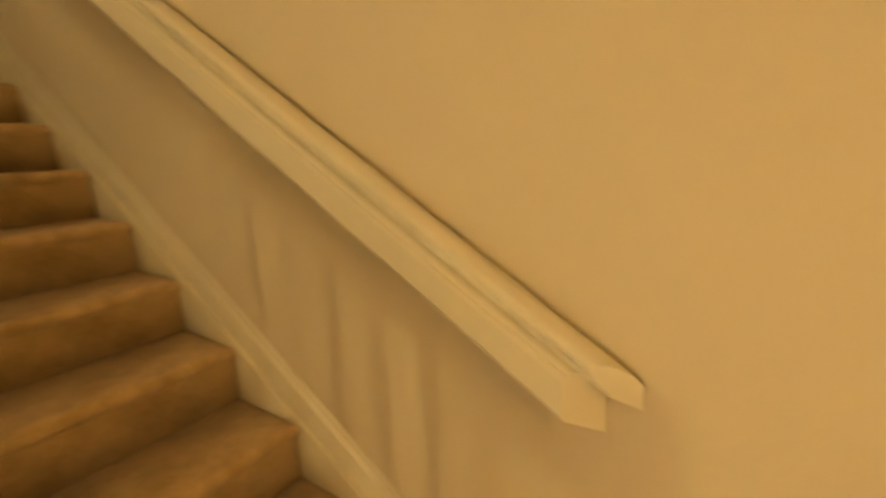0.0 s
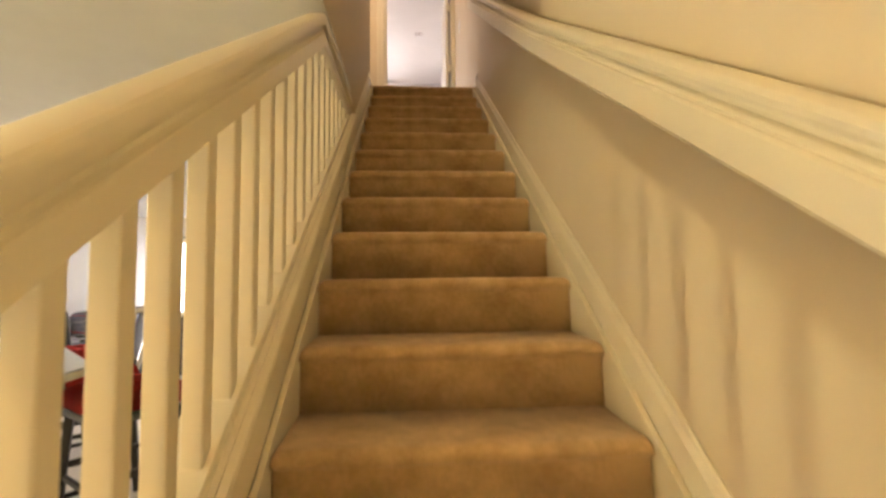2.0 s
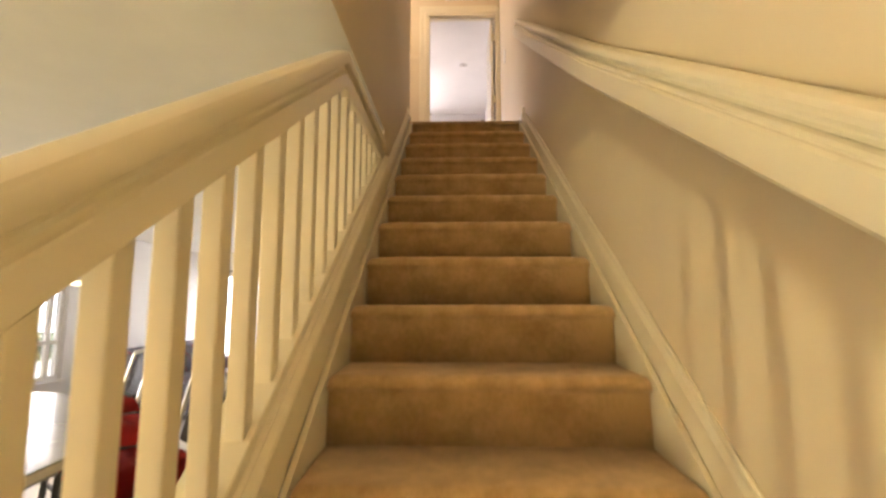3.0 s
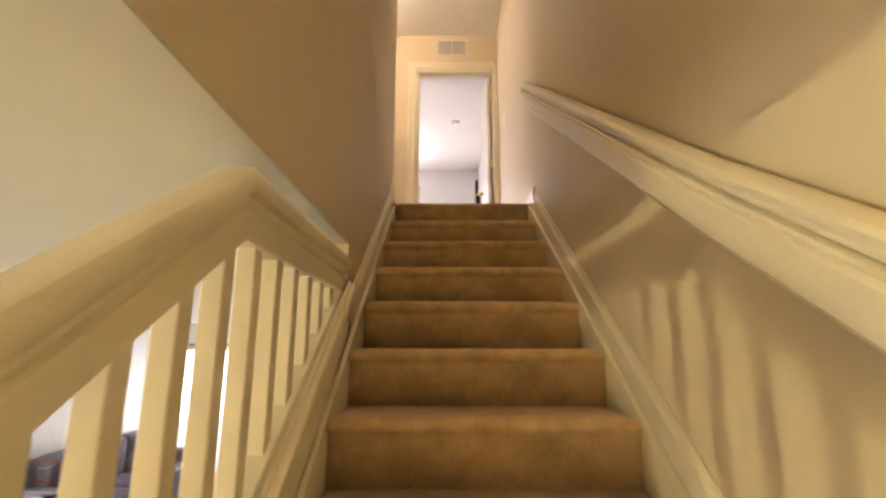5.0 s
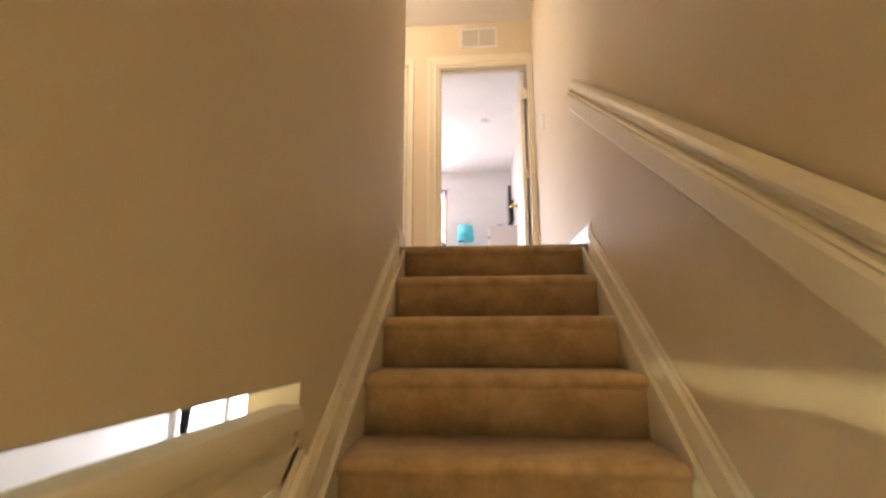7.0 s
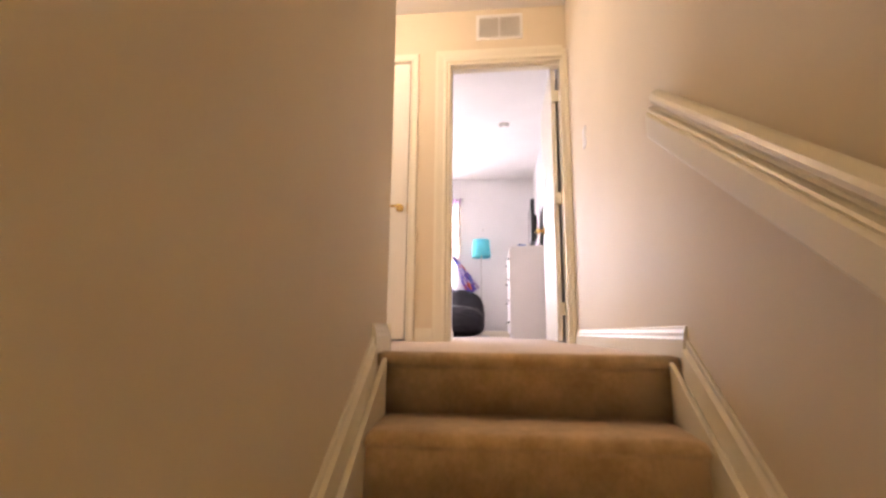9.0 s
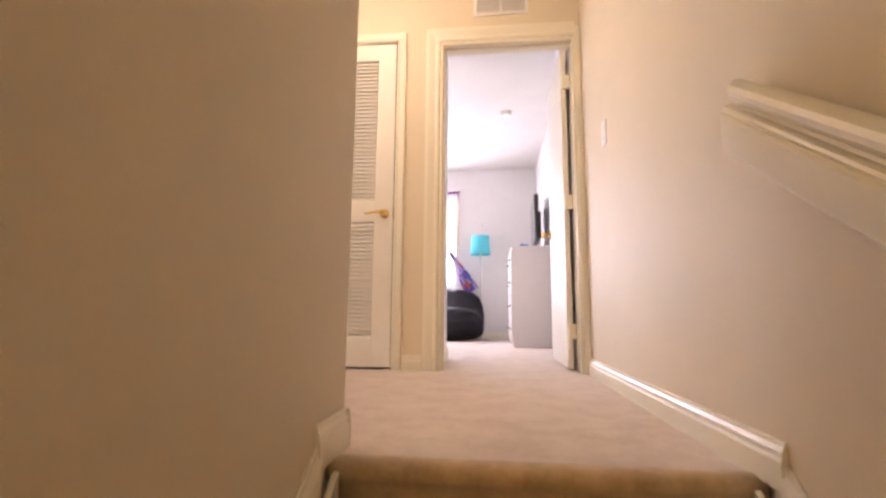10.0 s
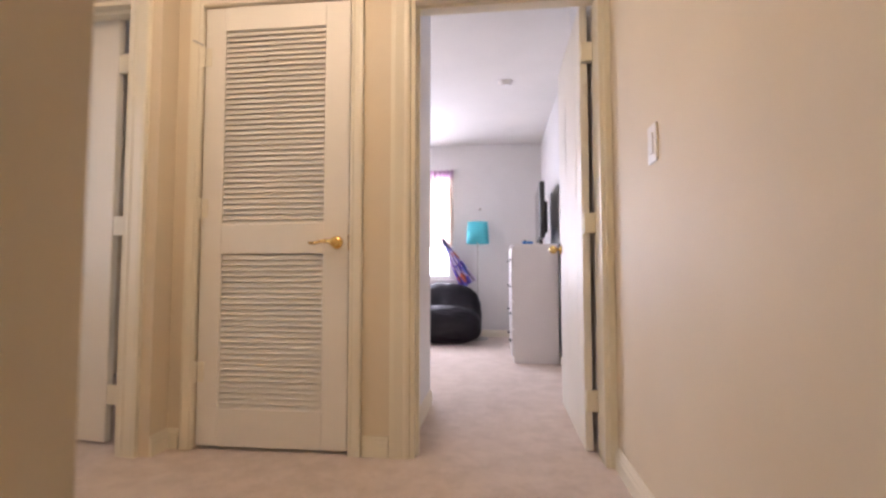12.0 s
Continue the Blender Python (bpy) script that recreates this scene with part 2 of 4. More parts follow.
def rod(bm, a, b, r0, r1=None, n=12, caps=True):
    """A round bar from a to b."""
    a, b = Vector(a), Vector(b)
    d = b - a
    m = Matrix.Translation((a + b) / 2) @ d.to_track_quat("Z", "Y").to_matrix().to_4x4()
    bmesh.ops.create_cone(bm, cap_ends=caps, segments=n, radius1=r0, radius2=r0 if r1 is None else r1, depth=d.length, matrix=m)
    return bm


def bar(bm, a, b, w, d, bevel=0.004):
    """A square bar from a to b, w across and d deep."""
    a, b = Vector(a), Vector(b)
    v = b - a
    m = Matrix.Translation((a + b) / 2) @ v.to_track_quat("Z", "Y").to_matrix().to_4x4()
    r = bmesh.ops.create_cube(bm, size=1.0, matrix=m @ Matrix.Diagonal((w, d, v.length, 1)))
    if bevel:
        bmesh.ops.bevel(bm, geom=list({e for q in r["verts"] for e in q.link_edges}), offset=bevel, segments=1, affect="EDGES")
    return bm


def sweep(bm, profile, path):
    """A closed profile of (across, up) carried along path points of (along-offset base) Vectors with their across direction."""
    rings = []
    for base, across in path:
        rings.append([bm.verts.new(Vector(base) + Vector(across) * a + Vector((0, 0, u))) for a, u in profile])
    n = len(profile)
    for r, q in zip(rings, rings[1:]):
        for i in range(n):
            bm.faces.new((r[i], r[(i + 1) % n], q[(i + 1) % n], q[i]))
    bm.faces.new(rings[0][::-1])
    bm.faces.new(rings[-1])
    bmesh.ops.recalc_face_normals(bm, faces=bm.faces)
    return bm


def holed(bm, axis, at0, at1, u0, u1, z0, z1, holes):
    """A wall slab between at0 and at1 on its axis, from u0 to u1 and z0 to z1, with openings (u0, u1, z0, z1) through it."""
    us = sorted({u0, u1, *(h[0] for h in holes), *(h[1] for h in holes)})
    zs = sorted({z0, z1, *(h[2] for h in holes), *(h[3] for h in holes)})
    verts = {}

    def vert(k, i, j):
        if (k, i, j) not in verts:
            a = (at0, at1)[k]
            verts[k, i, j] = bm.verts.new((a, us[i], zs[j]) if axis == "x" else (us[i], a, zs[j]))
        return verts[k, i, j]

    def solid(i, j):
        if not (0 <= i < len(us) - 1 and 0 <= j < len(zs) - 1):
            return False
        u, z = (us[i] + us[i + 1]) / 2, (zs[j] + zs[j + 1]) / 2
        return not any(h[0] < u < h[1] and h[2] < z < h[3] for h in holes)

    for i in range(len(us) - 1):
        for j in range(len(zs) - 1):
            if not solid(i, j):
                continue
            for k in (0, 1):
                bm.faces.new([vert(k, i, j), vert(k, i + 1, j), vert(k, i + 1, j + 1), vert(k, i, j + 1)])
            for di, dj, p, q in ((-1, 0, (i, j), (i, j + 1)), (1, 0, (i + 1, j), (i + 1, j + 1)), (0, -1, (i, j), (i + 1, j)), (0, 1, (i, j + 1), (i + 1, j + 1))):
                if not solid(i + di, j + dj):
                    bm.faces.new([vert(0, *p), vert(0, *q), vert(1, *q), vert(1, *p)])
    bmesh.ops.recalc_face_normals(bm, faces=bm.faces)
    return bm


def data_of(name, bm, material, smooth=False):
    me = bpy.data.meshes.new(name)
    bm.to_mesh(me)
    bm.free()
    me.materials.append(material)
    if smooth:
        for f in me.polygons:
            f.use_smooth = True
        if smooth == "crisp":
            me.set_sharp_from_angle(angle=radians(24))
    return me


def part(name, bm, material, parent, label="", smooth=False):
    ob = new(name, data_of(name, bm, material, smooth))
    ob.parent = parent
    if label:
        tagged(ob, label)
    return ob


def piece(name, me, parent, m):
    """A piece that shares its mesh with others of its kind."""
    ob = new(name, me)
    ob.parent = parent
    ob.matrix_basis = m
    return ob


def setting(name, bm, material, label, category):
    return tagged(new(name, data_of(name, bm, material)), label, category, kind="structure")


def thing(name, label, category, m=None, group="", kind=""):
    ob = new(name)
    ob.empty_display_size = 0.1
    if m is not None:
        ob.matrix_basis = m
    return tagged(ob, label, category, group, kind)


B = bmesh.new

# ---------------------------------------------------------------- structure
X, Y = Vector((1, 0, 0)), Vector((0, 1, 0))
bm = box(B(), LX - 0.3, 0.3, BY - 0.3, FY + 0.3, -0.2, 0.0)
setting("floor", bm, TILE, "pale hard floor of the lower room", "floor")
bm = box(B(), -60, 60, -60, 80, -0.45, -0.3)
setting("ground", bm, GRASS, "pale concrete paving outside the windows", "ground")
# opening of the unseen window that was added for the fill lamp
FILLWIN = (-4.9, -3.1, 0.62, 2.1)
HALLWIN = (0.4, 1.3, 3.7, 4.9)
SIDEWIN, PATIO, BEDWIN = (0.25, 1.78, 0.62, 2.1), (-4.94, -3.3, 0.10, 1.99), (-2.5, -1.03, 3.61, 4.98)
setting("wall_side_lower", holed(B(), "x", LX - 0.15, LX, BY, FY, 0.0, LOWCEIL, [SIDEWIN, FILLWIN]), ROOM, "plain white wall behind the sofa", "wall")
setting("wall_far_lower", holed(B(), "y", FY, FY + 0.15, LX - 0.15, WR, 0.0, LOWCEIL, [PATIO]), ROOM, "white wall with a glazed patio door", "wall")
setting("wall_back", box(B(), LX - 0.15, WR + 0.2, BY - 0.15, BY, 0.0, UPCEIL), WALL, "cream wall at the back of the lower room", "wall")
setting("wall_stair", box(B(), WR, WR + 0.12, BY, DOORY, 0.0, UPCEIL), WALL, "long cream wall beside the staircase", "wall")
# inner stair wall: full height beside the upper steps, a header over the railing
bm = B()
box(bm, WL - 0.115, WL, -1.203, 0.12, 0.0, UPCEIL)
box(bm, WL - 0.115, WL, BY, -1.203, HEAD, UPCEIL)
setting("wall_inner_stair", bm, WALL, "cream wall with a squared opening over the railing", "wall")
# lower ceiling and header underside, in the colour darkened for weak light
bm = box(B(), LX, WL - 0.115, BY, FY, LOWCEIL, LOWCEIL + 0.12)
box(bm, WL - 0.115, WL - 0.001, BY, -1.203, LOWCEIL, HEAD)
setting("ceiling_lower", bm, DIMCEIL, "off-white ceiling of the lower room, darkened as if dimly lit", "ceiling")
setting("ceiling_upper", box(B(), -3.6, WR + 0.3, BY, 5.9, UPCEIL, UPCEIL + 0.12), CEIL, "pale ceiling over stairs, hall and bedroom", "ceiling")
# boxed soffit over the patio door
setting("soffit_lower", box(B(), LX, -2.9, FY - 0.18, FY - 0.002, 2.06, LOWCEIL), ROOM, "boxed white soffit over the patio door", "soffit")

BEDD, LOUV, LEFTD = (-0.83, 0.004, TOP, 4.925), (-1.835, -1.105, TOP, 4.945), (-2.88, -2.10, TOP, 4.93)
setting("wall_hall", holed(B(), "y", DOORY, DOORY + 0.12, -1.96, 0.30, TOP, UPCEIL, [BEDD, LOUV]), WALL, "cream hall wall with two doorways", "wall")
setting("wall_hall_side", holed(B(), "y", 1.62, 1.735, -3.6, -1.96, TOP, UPCEIL, [LEFTD]), WALL, "cream hall wall with an open doorway", "wall")
setting("wall_hall_near", box(B(), -3.6, WL - 0.115, 0.0, 0.12, TOP, UPCEIL), WALL, "cream wall along the hall", "wall")
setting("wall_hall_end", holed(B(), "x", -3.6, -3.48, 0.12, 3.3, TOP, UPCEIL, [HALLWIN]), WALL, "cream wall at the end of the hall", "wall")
setting("wall_closet_back", box(B(), -2.0, -0.95, 2.5, 2.6, TOP, UPCEIL), WALL, "plain wall at the back of the closet", "wall")
setting("wall_closet_side", box(B(), -2.0, -1.9, 1.855, 2.5, TOP, UPCEIL), WALL, "plain wall beside the closet", "wall")
setting("wall_side_room_back", box(B(), -3.48, -2.0, 3.3, 3.4, TOP, UPCEIL), ROOM, "plain wall of the room beside the hall", "wall")
setting("wall_bedroom_far", holed(B(), "y", 5.75, 5.90, -3.3, 0.26, TOP, UPCEIL, [BEDWIN]), ROOM, "white bedroom wall with a window", "wall")
setting("wall_bedroom_right", box(B(), 0.116, 0.26, DOORY + 0.12, 5.75, TOP, UPCEIL), ROOM, "white bedroom wall beside the dresser", "wall")
# added block behind the door leaf; keeps light out of the hinge gap
setting("hinge_gap_blocker", box(B(), -0.012, 0.116, DOORY + 0.121, 2.48, TOP, UPCEIL), ROOM, "white block added behind the open door to darken the hinge gap", "wall")
setting("wall_bedroom_left", box(B(), -3.3, -3.2, 3.4, 5.75, TOP, UPCEIL), ROOM, "white bedroom wall", "wall")
setting("wall_bedroom_inner", box(B(), -0.95, -0.865, DOORY + 0.12, 2.6, TOP, UPCEIL), ROOM, "white wall of the bedroom entry", "wall")
# upper floor
setting("landing_floor", box(B(), -3.6, WR, 0.035, 5.8, TOP - 0.25, TOP), CARPET_UP, "beige carpeted landing and bedroom floor", "floor")
setting("bedroom_floor_edge", box(B(), WR, 0.26, DOORY + 0.12, 5.8, TOP - 0.25, TOP), CARPET_UP, "beige carpet beside the dresser", "floor")

# ---------------------------------------------------------------- staircase
stair = thing("staircase", "straight staircase with brown carpeted steps", "staircase")
prof = [(0.30, 0.0), (0.016, 0.0), (0.006, -0.003), (-0.001, -0.010), (-0.004, -0.021), (-0.001, -0.033), (0.008, -0.041), (0.017, -0.050), (0.019, -RISE), (0.30, -RISE)]
bm = B()
rows = []
ENDS = ((0.0, 0.020), (0.004, 0.012), (0.011, 0.005), (0.022, 0.001))      # along the tread, rounding
cuts = [(X0 + a, d) for a, d in ENDS] + [(X0 + (X1 - X0) * k / 8, 0.0) for k in range(1, 8)] + [(X1 - a, d) for a, d in reversed(ENDS)]
for k, (x, d) in enumerate(cuts):
    wave = 0.002 * math.sin(k * 2.1)
    rows.append([bm.verts.new((x, y + (0.6 * d if 0 < i < 8 else 0), z + (wave if 1 < i < 7 else 0) - (d if 0 < i < 5 else 0))) for i, (y, z) in enumerate(prof)])
for r, q in zip(rows, rows[1:]):
    for i in range(len(prof)):
        bm.faces.new((r[i], q[i], q[(i + 1) % len(prof)], r[(i + 1) % len(prof)]))
bm.faces.new(rows[0])
bm.faces.new(rows[-1][::-1])
bmesh.ops.recalc_face_normals(bm, faces=bm.faces)
step_mesh = data_of("step", bm, CARPET, True)
for j in range(1, STEPS):
    piece("step", step_mesh, stair, pose(0, -j * RUN, TOP - j * RISE))
# the landing's rounded, carpeted edge
bm = B()
edge = [(0.05, 0.003), (0.016, 0.003), (0.004, 0.0), (-0.004, -0.008), (-0.008, -0.020), (-0.004, -0.034), (0.006, -0.042), (0.017, -0.05), (0.019, -RISE), (0.05, -RISE)]
ra = [bm.verts.new((X0 - 0.03, y, z)) for y, z in edge]
rb = [bm.verts.new((X1 + 0.03, y, z)) for y, z in edge]
for i in range(len(edge)):
    bm.faces.new((ra[i], rb[i], rb[(i + 1) % len(edge)], ra[(i + 1) % len(edge)]))
bm.faces.new(ra[::-1])
bm.faces.new(rb)
bmesh.ops.recalc_face_normals(bm, faces=bm.faces)
part("landing_edge", bm, CARPET, stair, smooth=True).matrix_basis = pose(0, 0, TOP)


def sloped(x, y0, y1, lift, across=(1, 0, 0)):
    """Path points along the stair's slope."""
    return [((x, y0, nose(y0) + lift), across), ((x, y1, nose(y1) + lift), across)]


# skirt boards: an inner board at nosing height, a moulded one behind it
YB = -3.93
part("inner_skirt", sweep(B(), [(0, -0.40), (0.018, -0.40), (0.018, -0.004), (0.012, 0.004), (0.0, 0.004)], sloped(X1, YB, -0.01, -0.012)), TRIM, stair)
SKIRT = [(0.0, -0.3), (0.017, -0.3), (0.017, 0.098), (0.012, 0.100), (0.009, 0.094), (0.009, 0.080), (0.004, 0.072), (0.0, 0.066)]
part("moulded_skirt", sweep(B(), SKIRT, sloped(X1 + 0.018, YB, -0.065, 0.0)), TRIM, stair)
part("inner_skirt", sweep(B(), [(0, -0.40), (0.018, -0.40), (0.018, -0.004), (0.012, 0.004), (0.0, 0.004)], sloped(X0, YB, -0.01, -0.012, (-1, 0, 0))), TRIM, stair)
part("moulded_skirt", sweep(B(), SKIRT, sloped(X0 - 0.018, -1.24, -0.065, 0.0, (-1, 0, 0))), TRIM, stair)
# side panel under the railing
bm = B()
vs = [bm.verts.new(p) for x in (WL - 0.10, X0 - 0.018) for p in ((x, YB, 0), (x, -1.203, 0), (x, -1.203, nose(-1.203) + 0.17), (x, YB, max(0.02, nose(YB) + 0.17)))]
for f in ((0, 1, 2, 3), (7, 6, 5, 4), (0, 4, 5, 1), (1, 5, 6, 2), (2, 6, 7, 3), (3, 7, 4, 0)):
    bm.faces.new([vs[i] for i in f])
bmesh.ops.recalc_face_normals(bm, faces=bm.faces)
setting("stair_side_panel", bm, TRIM, "painted panel closing the stair's open side", "panel")

# ---------------------------------------------------------------- railing
rail = thing("stair_railing", "cream painted stair railing with square balusters", "railing")
AP, RX = -2.06, -0.897                        # where the rail levels off; its centre line
LV = 1.442


def railz(q):
    return LV + 0.667 * (min(q, AP) - AP)


RAILCAP = [(a * 0.040, u) for a, u in ((-0.66, 0.808), (-0.92, 0.814), (-1.0, 0.824), (-0.99, 0.840), (-0.93, 0.850), (-0.80, 0.857), (-0.6, 0.860), (0.6, 0.860), (0.80, 0.857), (0.93, 0.850), (0.99, 0.840), (1.0, 0.824), (0.92, 0.814), (0.66, 0.808))]
FASCIA = [(-0.028, 0.724), (0.028, 0.724), (0.032, 0.728), (0.032, 0.777), (0.030, 0.781), (0.025, 0.784), (0.020, 0.790), (0.019, 0.798), (0.022, 0.808), (-0.022, 0.808), (-0.019, 0.798), (-0.020, 0.790), (-0.025, 0.784), (-0.030, 0.781), (-0.032, 0.777), (-0.032, 0.728)]
rpath = [((RX, -3.93, railz(-3.93)), X), ((RX, AP, LV), X), ((RX, -1.206, LV), X)]
part("handrail", sweep(B(), RAILCAP, rpath), TRIM, rail, smooth="crisp")
part("under_rail", sweep(B(), FASCIA, rpath), TRIM, rail)
CAPB = [(-0.058, 0.130), (0.063, 0.130), (0.063, 0.152), (0.059, 0.160), (0.037, 0.165), (0.032, 0.172), (0.032, 0.194), (0.029, 0.197), (-0.029, 0.197), (-0.032, 0.194), (-0.032, 0.172), (-0.037, 0.165), (-0.054, 0.160), (-0.058, 0.152)]
part("bottom_rail", sweep(B(), CAPB, [((RX, -3.93, nose(-3.93)), X), ((RX, -1.206, nose(-1.206)), X)]), TRIM, rail)
HB = 0.018
y = -1.873 - 0.1183 * 16
while y < -1.30:
    ya, yb = y, y + 2 * HB
    bm = B()
    low = lambda q: nose(q) + 0.193
    high = lambda q: railz(q) + 0.726
    if high(yb) - low(yb) > 0.03:
        c = [(RX - HB, ya), (RX + HB, ya), (RX + HB, yb), (RX - HB, yb)]
        v0 = [bm.verts.new((a, b, low(b))) for a, b in c]
        v1 = [bm.verts.new((a, b, high(b))) for a, b in c]
        for i in range(4):
            bm.faces.new((v0[i], v0[(i + 1) % 4], v1[(i + 1) % 4], v1[i]))
        bm.faces.new(v0[::-1])
        bm.faces.new(v1)
        bmesh.ops.bevel(bm, geom=[e for e in bm.edges if abs(e.verts[0].co.x - e.verts[1].co.x) < 1e-5 and abs(e.verts[0].co.y - e.verts[1].co.y) < 1e-5], offset=0.002, segments=1, affect="EDGES")
        part("baluster", bm, TRIM, rail)
    y += 0.1183
bm = box(B(), RX - 0.045, RX + 0.045, -4.02, -3.93, 0.0, railz(-3.93) + 0.93, 0.006)
part("newel_post", bm, TRIM, rail)
part("wall_post", box(B(), RX - 0.024, RX + 0.030, -1.222, -1.2045, nose(-1.21) + 0.165, LV + 0.726, 0.002, 1), TRIM, rail)

# wall-mounted rail
wrail = thing("wall_handrail", "cream painted handrail on a deep board", "handrail")
WRCAP = [(-0.004, 0.874), (-0.012, 0.883), (-0.026, 0.886), (-0.042, 0.883), (-0.053, 0.875), (-0.058, 0.864), (-0.057, 0.853), (-0.052, 0.846), (-0.043, 0.842), (-0.040, 0.836), (-0.042, 0.829), (-0.004, 0.829)]
WRBOARD = [(0.020, 0.828), (-0.024, 0.828), (-0.034, 0.825), (-0.037, 0.819), (-0.035, 0.813), (-0.040, 0.810), (-0.044, 0.804), (-0.044, 0.738), (-0.040, 0.730), (0.020, 0.730)]


def wr(q):
    return nose(q) + (0.043 * (-2.0 - q) if q < -2.0 else 0.0) - 0.025


def mitred(profile, x, y0, y1, cut0, cut1):
    """The rail's profile along the wall, its ends cut back towards the front by cut0 and cut1."""
    bm = B()
    front, back = min(a for a, u in profile), max(a for a, u in profile)
    rings = []
    for q, cut in ((y0, cut0), (-2.6, 0), (-2.0, 0), (-1.4, 0), (y1, cut1)):
        ring = []
        for a, u in profile:
            yy = q + cut * (back - a) / (back - front)
            ring.append(bm.verts.new((x + a, yy, wr(yy) + u)))
        rings.append(ring)
    n = len(profile)
    for r, q in zip(rings, rings[1:]):
        for i in range(n):
            bm.faces.new((r[i], r[(i + 1) % n], q[(i + 1) % n], q[i]))
    bm.faces.new(rings[0][::-1])
    bm.faces.new(rings[-1])
    bmesh.ops.recalc_face_normals(bm, faces=bm.faces)
    return bm


part("rail_cap", mitred(WRCAP, WR - 0.012, -4.25, -0.07, 0.07, -0.03), TRIM, wrail, smooth="crisp")
part("rail_board", mitred(WRBOARD, WR - 0.036, -4.19, -0.055, 0.06, -0.03), TRIM, wrail)
part("wall_block", mitred([(0.0, 0.76), (-0.03, 0.76), (-0.03, 0.82), (0.0, 0.82)], WR - 0.001, -4.1, -0.09, 0, 0), TRIM, wrail)

# ---------------------------------------------------------------- baseboards and casings
BASE = [(0.0, 0.0), (0.014, 0.0), (0.014, 0.052), (0.011, 0.060), (0.011, 0.070), (0.006, 0.080), (0.005, 0.088), (0.0, 0.090)]


def baseboard(a, b, inward, z=TOP):
    v = Vector(inward)
    setting("baseboard", sweep(B(), BASE, [((*a, z), v), ((*b, z), v)]), TRIM, "white moulded baseboard", "baseboard")


baseboard((WR, -0.07), (WR, DOORY), (-1, 0, 0))
baseboard((WL, -0.07), (WL, 0.134), (1, 0, 0))
baseboard((WL + 0.014, 0.12), (-3.48, 0.12), (0, 1, 0))
baseboard((-1.04, DOORY), (-0.925, DOORY), (0, -1, 0))
baseboard((-1.96, DOORY), (-1.90, DOORY), (0, -1, 0))
baseboard((-1.96, 1.62), (-1.96, DOORY), (1, 0, 0))
baseboard((0.116, 2.48), (0.116, 5.75), (-1, 0, 0))
baseboard((-3.2, 5.75), (0.116, 5.75), (0, -1, 0))
baseboard((-0.865, 1.86), (-0.865, 2.6), (1, 0, 0))
baseboard((LX, BY), (LX, FY), (1, 0, 0), 0.0)
CASE = [(0.0, 0.0), (0.012, 0.003), (0.016, 0.012), (0.013, 0.022), (0.016, 0.034), (0.020, 0.050), (0.020, 0.064), (0.0, 0.066)]


def casing(name, u0, u1, z0, z1, y, left=True, right=True, wide=0.066):
    """Moulded door trim on a wall that faces -y: profile of (proud, away from the opening)."""
    holder = thing(name, "cream moulded trim round a doorway", "door trim", kind="structure")
    k = wide / 0.066

    def strip(nm, pts):
        bm = B()
        rings = [[bm.verts.new((px + ax * w * k, y - p, pz + az * w * k)) for p, w in CASE] for (px, pz), (ax, az) in pts]
        for r, q in zip(rings, rings[1:]):
            for i in range(len(CASE)):
                bm.faces.new((r[i], r[(i + 1) % len(CASE)], q[(i + 1) % len(CASE)], q[i]))
        bm.faces.new(rings[0])
        bm.faces.new(rings[-1][::-1])
        bmesh.ops.recalc_face_normals(bm, faces=bm.faces)
        part(nm, bm, TRIM, holder)

    if left:
        strip("left_trim", [((u0, z0), (-1, 0)), ((u0, z1), (-1, 1))])
    if right:
        strip("right_trim", [((u1, z0), (1, 0)), ((u1, z1), (1, 1))])
    strip("head_trim", [((u0, z1), (-1, 1)), ((u1, z1), (1 if right else 0, 1))])
    return holder


casing("door_trim_bedroom", -0.83, 0.004, TOP, 4.925, DOORY, right=False, wide=0.092)
setting("trim", box(B(), 0.004, WR - 0.001, DOORY - 0.018, DOORY, TOP, 4.99, 0.004), TRIM, "narrow cream trim against the stair wall", "door trim")
casing("door_trim_closet", -1.83, -1.108, TOP, 4.945, DOORY, wide=0.06)
casing("door_trim_side", -2.88, -2.10, TOP, 4.93, 1.62, wide=0.09)


def jamb(u0, u1, y0, y1, z1):
    bm = B()
    box(bm, u0, u0 + 0.018, y0, y1, TOP, z1)
    box(bm, u1 - 0.018, u1, y0, y1, TOP, z1)
    box(bm, u0 + 0.018, u1 - 0.018, y0, y1, z1 - 0.018, z1)
    box(bm, u0 + 0.018, u0 + 0.03, y0 + 0.045, y0 + 0.075, TOP, z1 - 0.018)
    box(bm, u0 + 0.03, u1 - 0.018, y0 + 0.045, y0 + 0.075, z1 - 0.03, z1 - 0.018)
    setting("door_jamb", bm, TRIM, "cream painted door lining", "door frame")


jamb(-0.83, 0.004, DOORY - 0.004, DOORY + 0.124, 4.925)
jamb(-2.88, -2.10, 1.616, 1.739, 4.93)


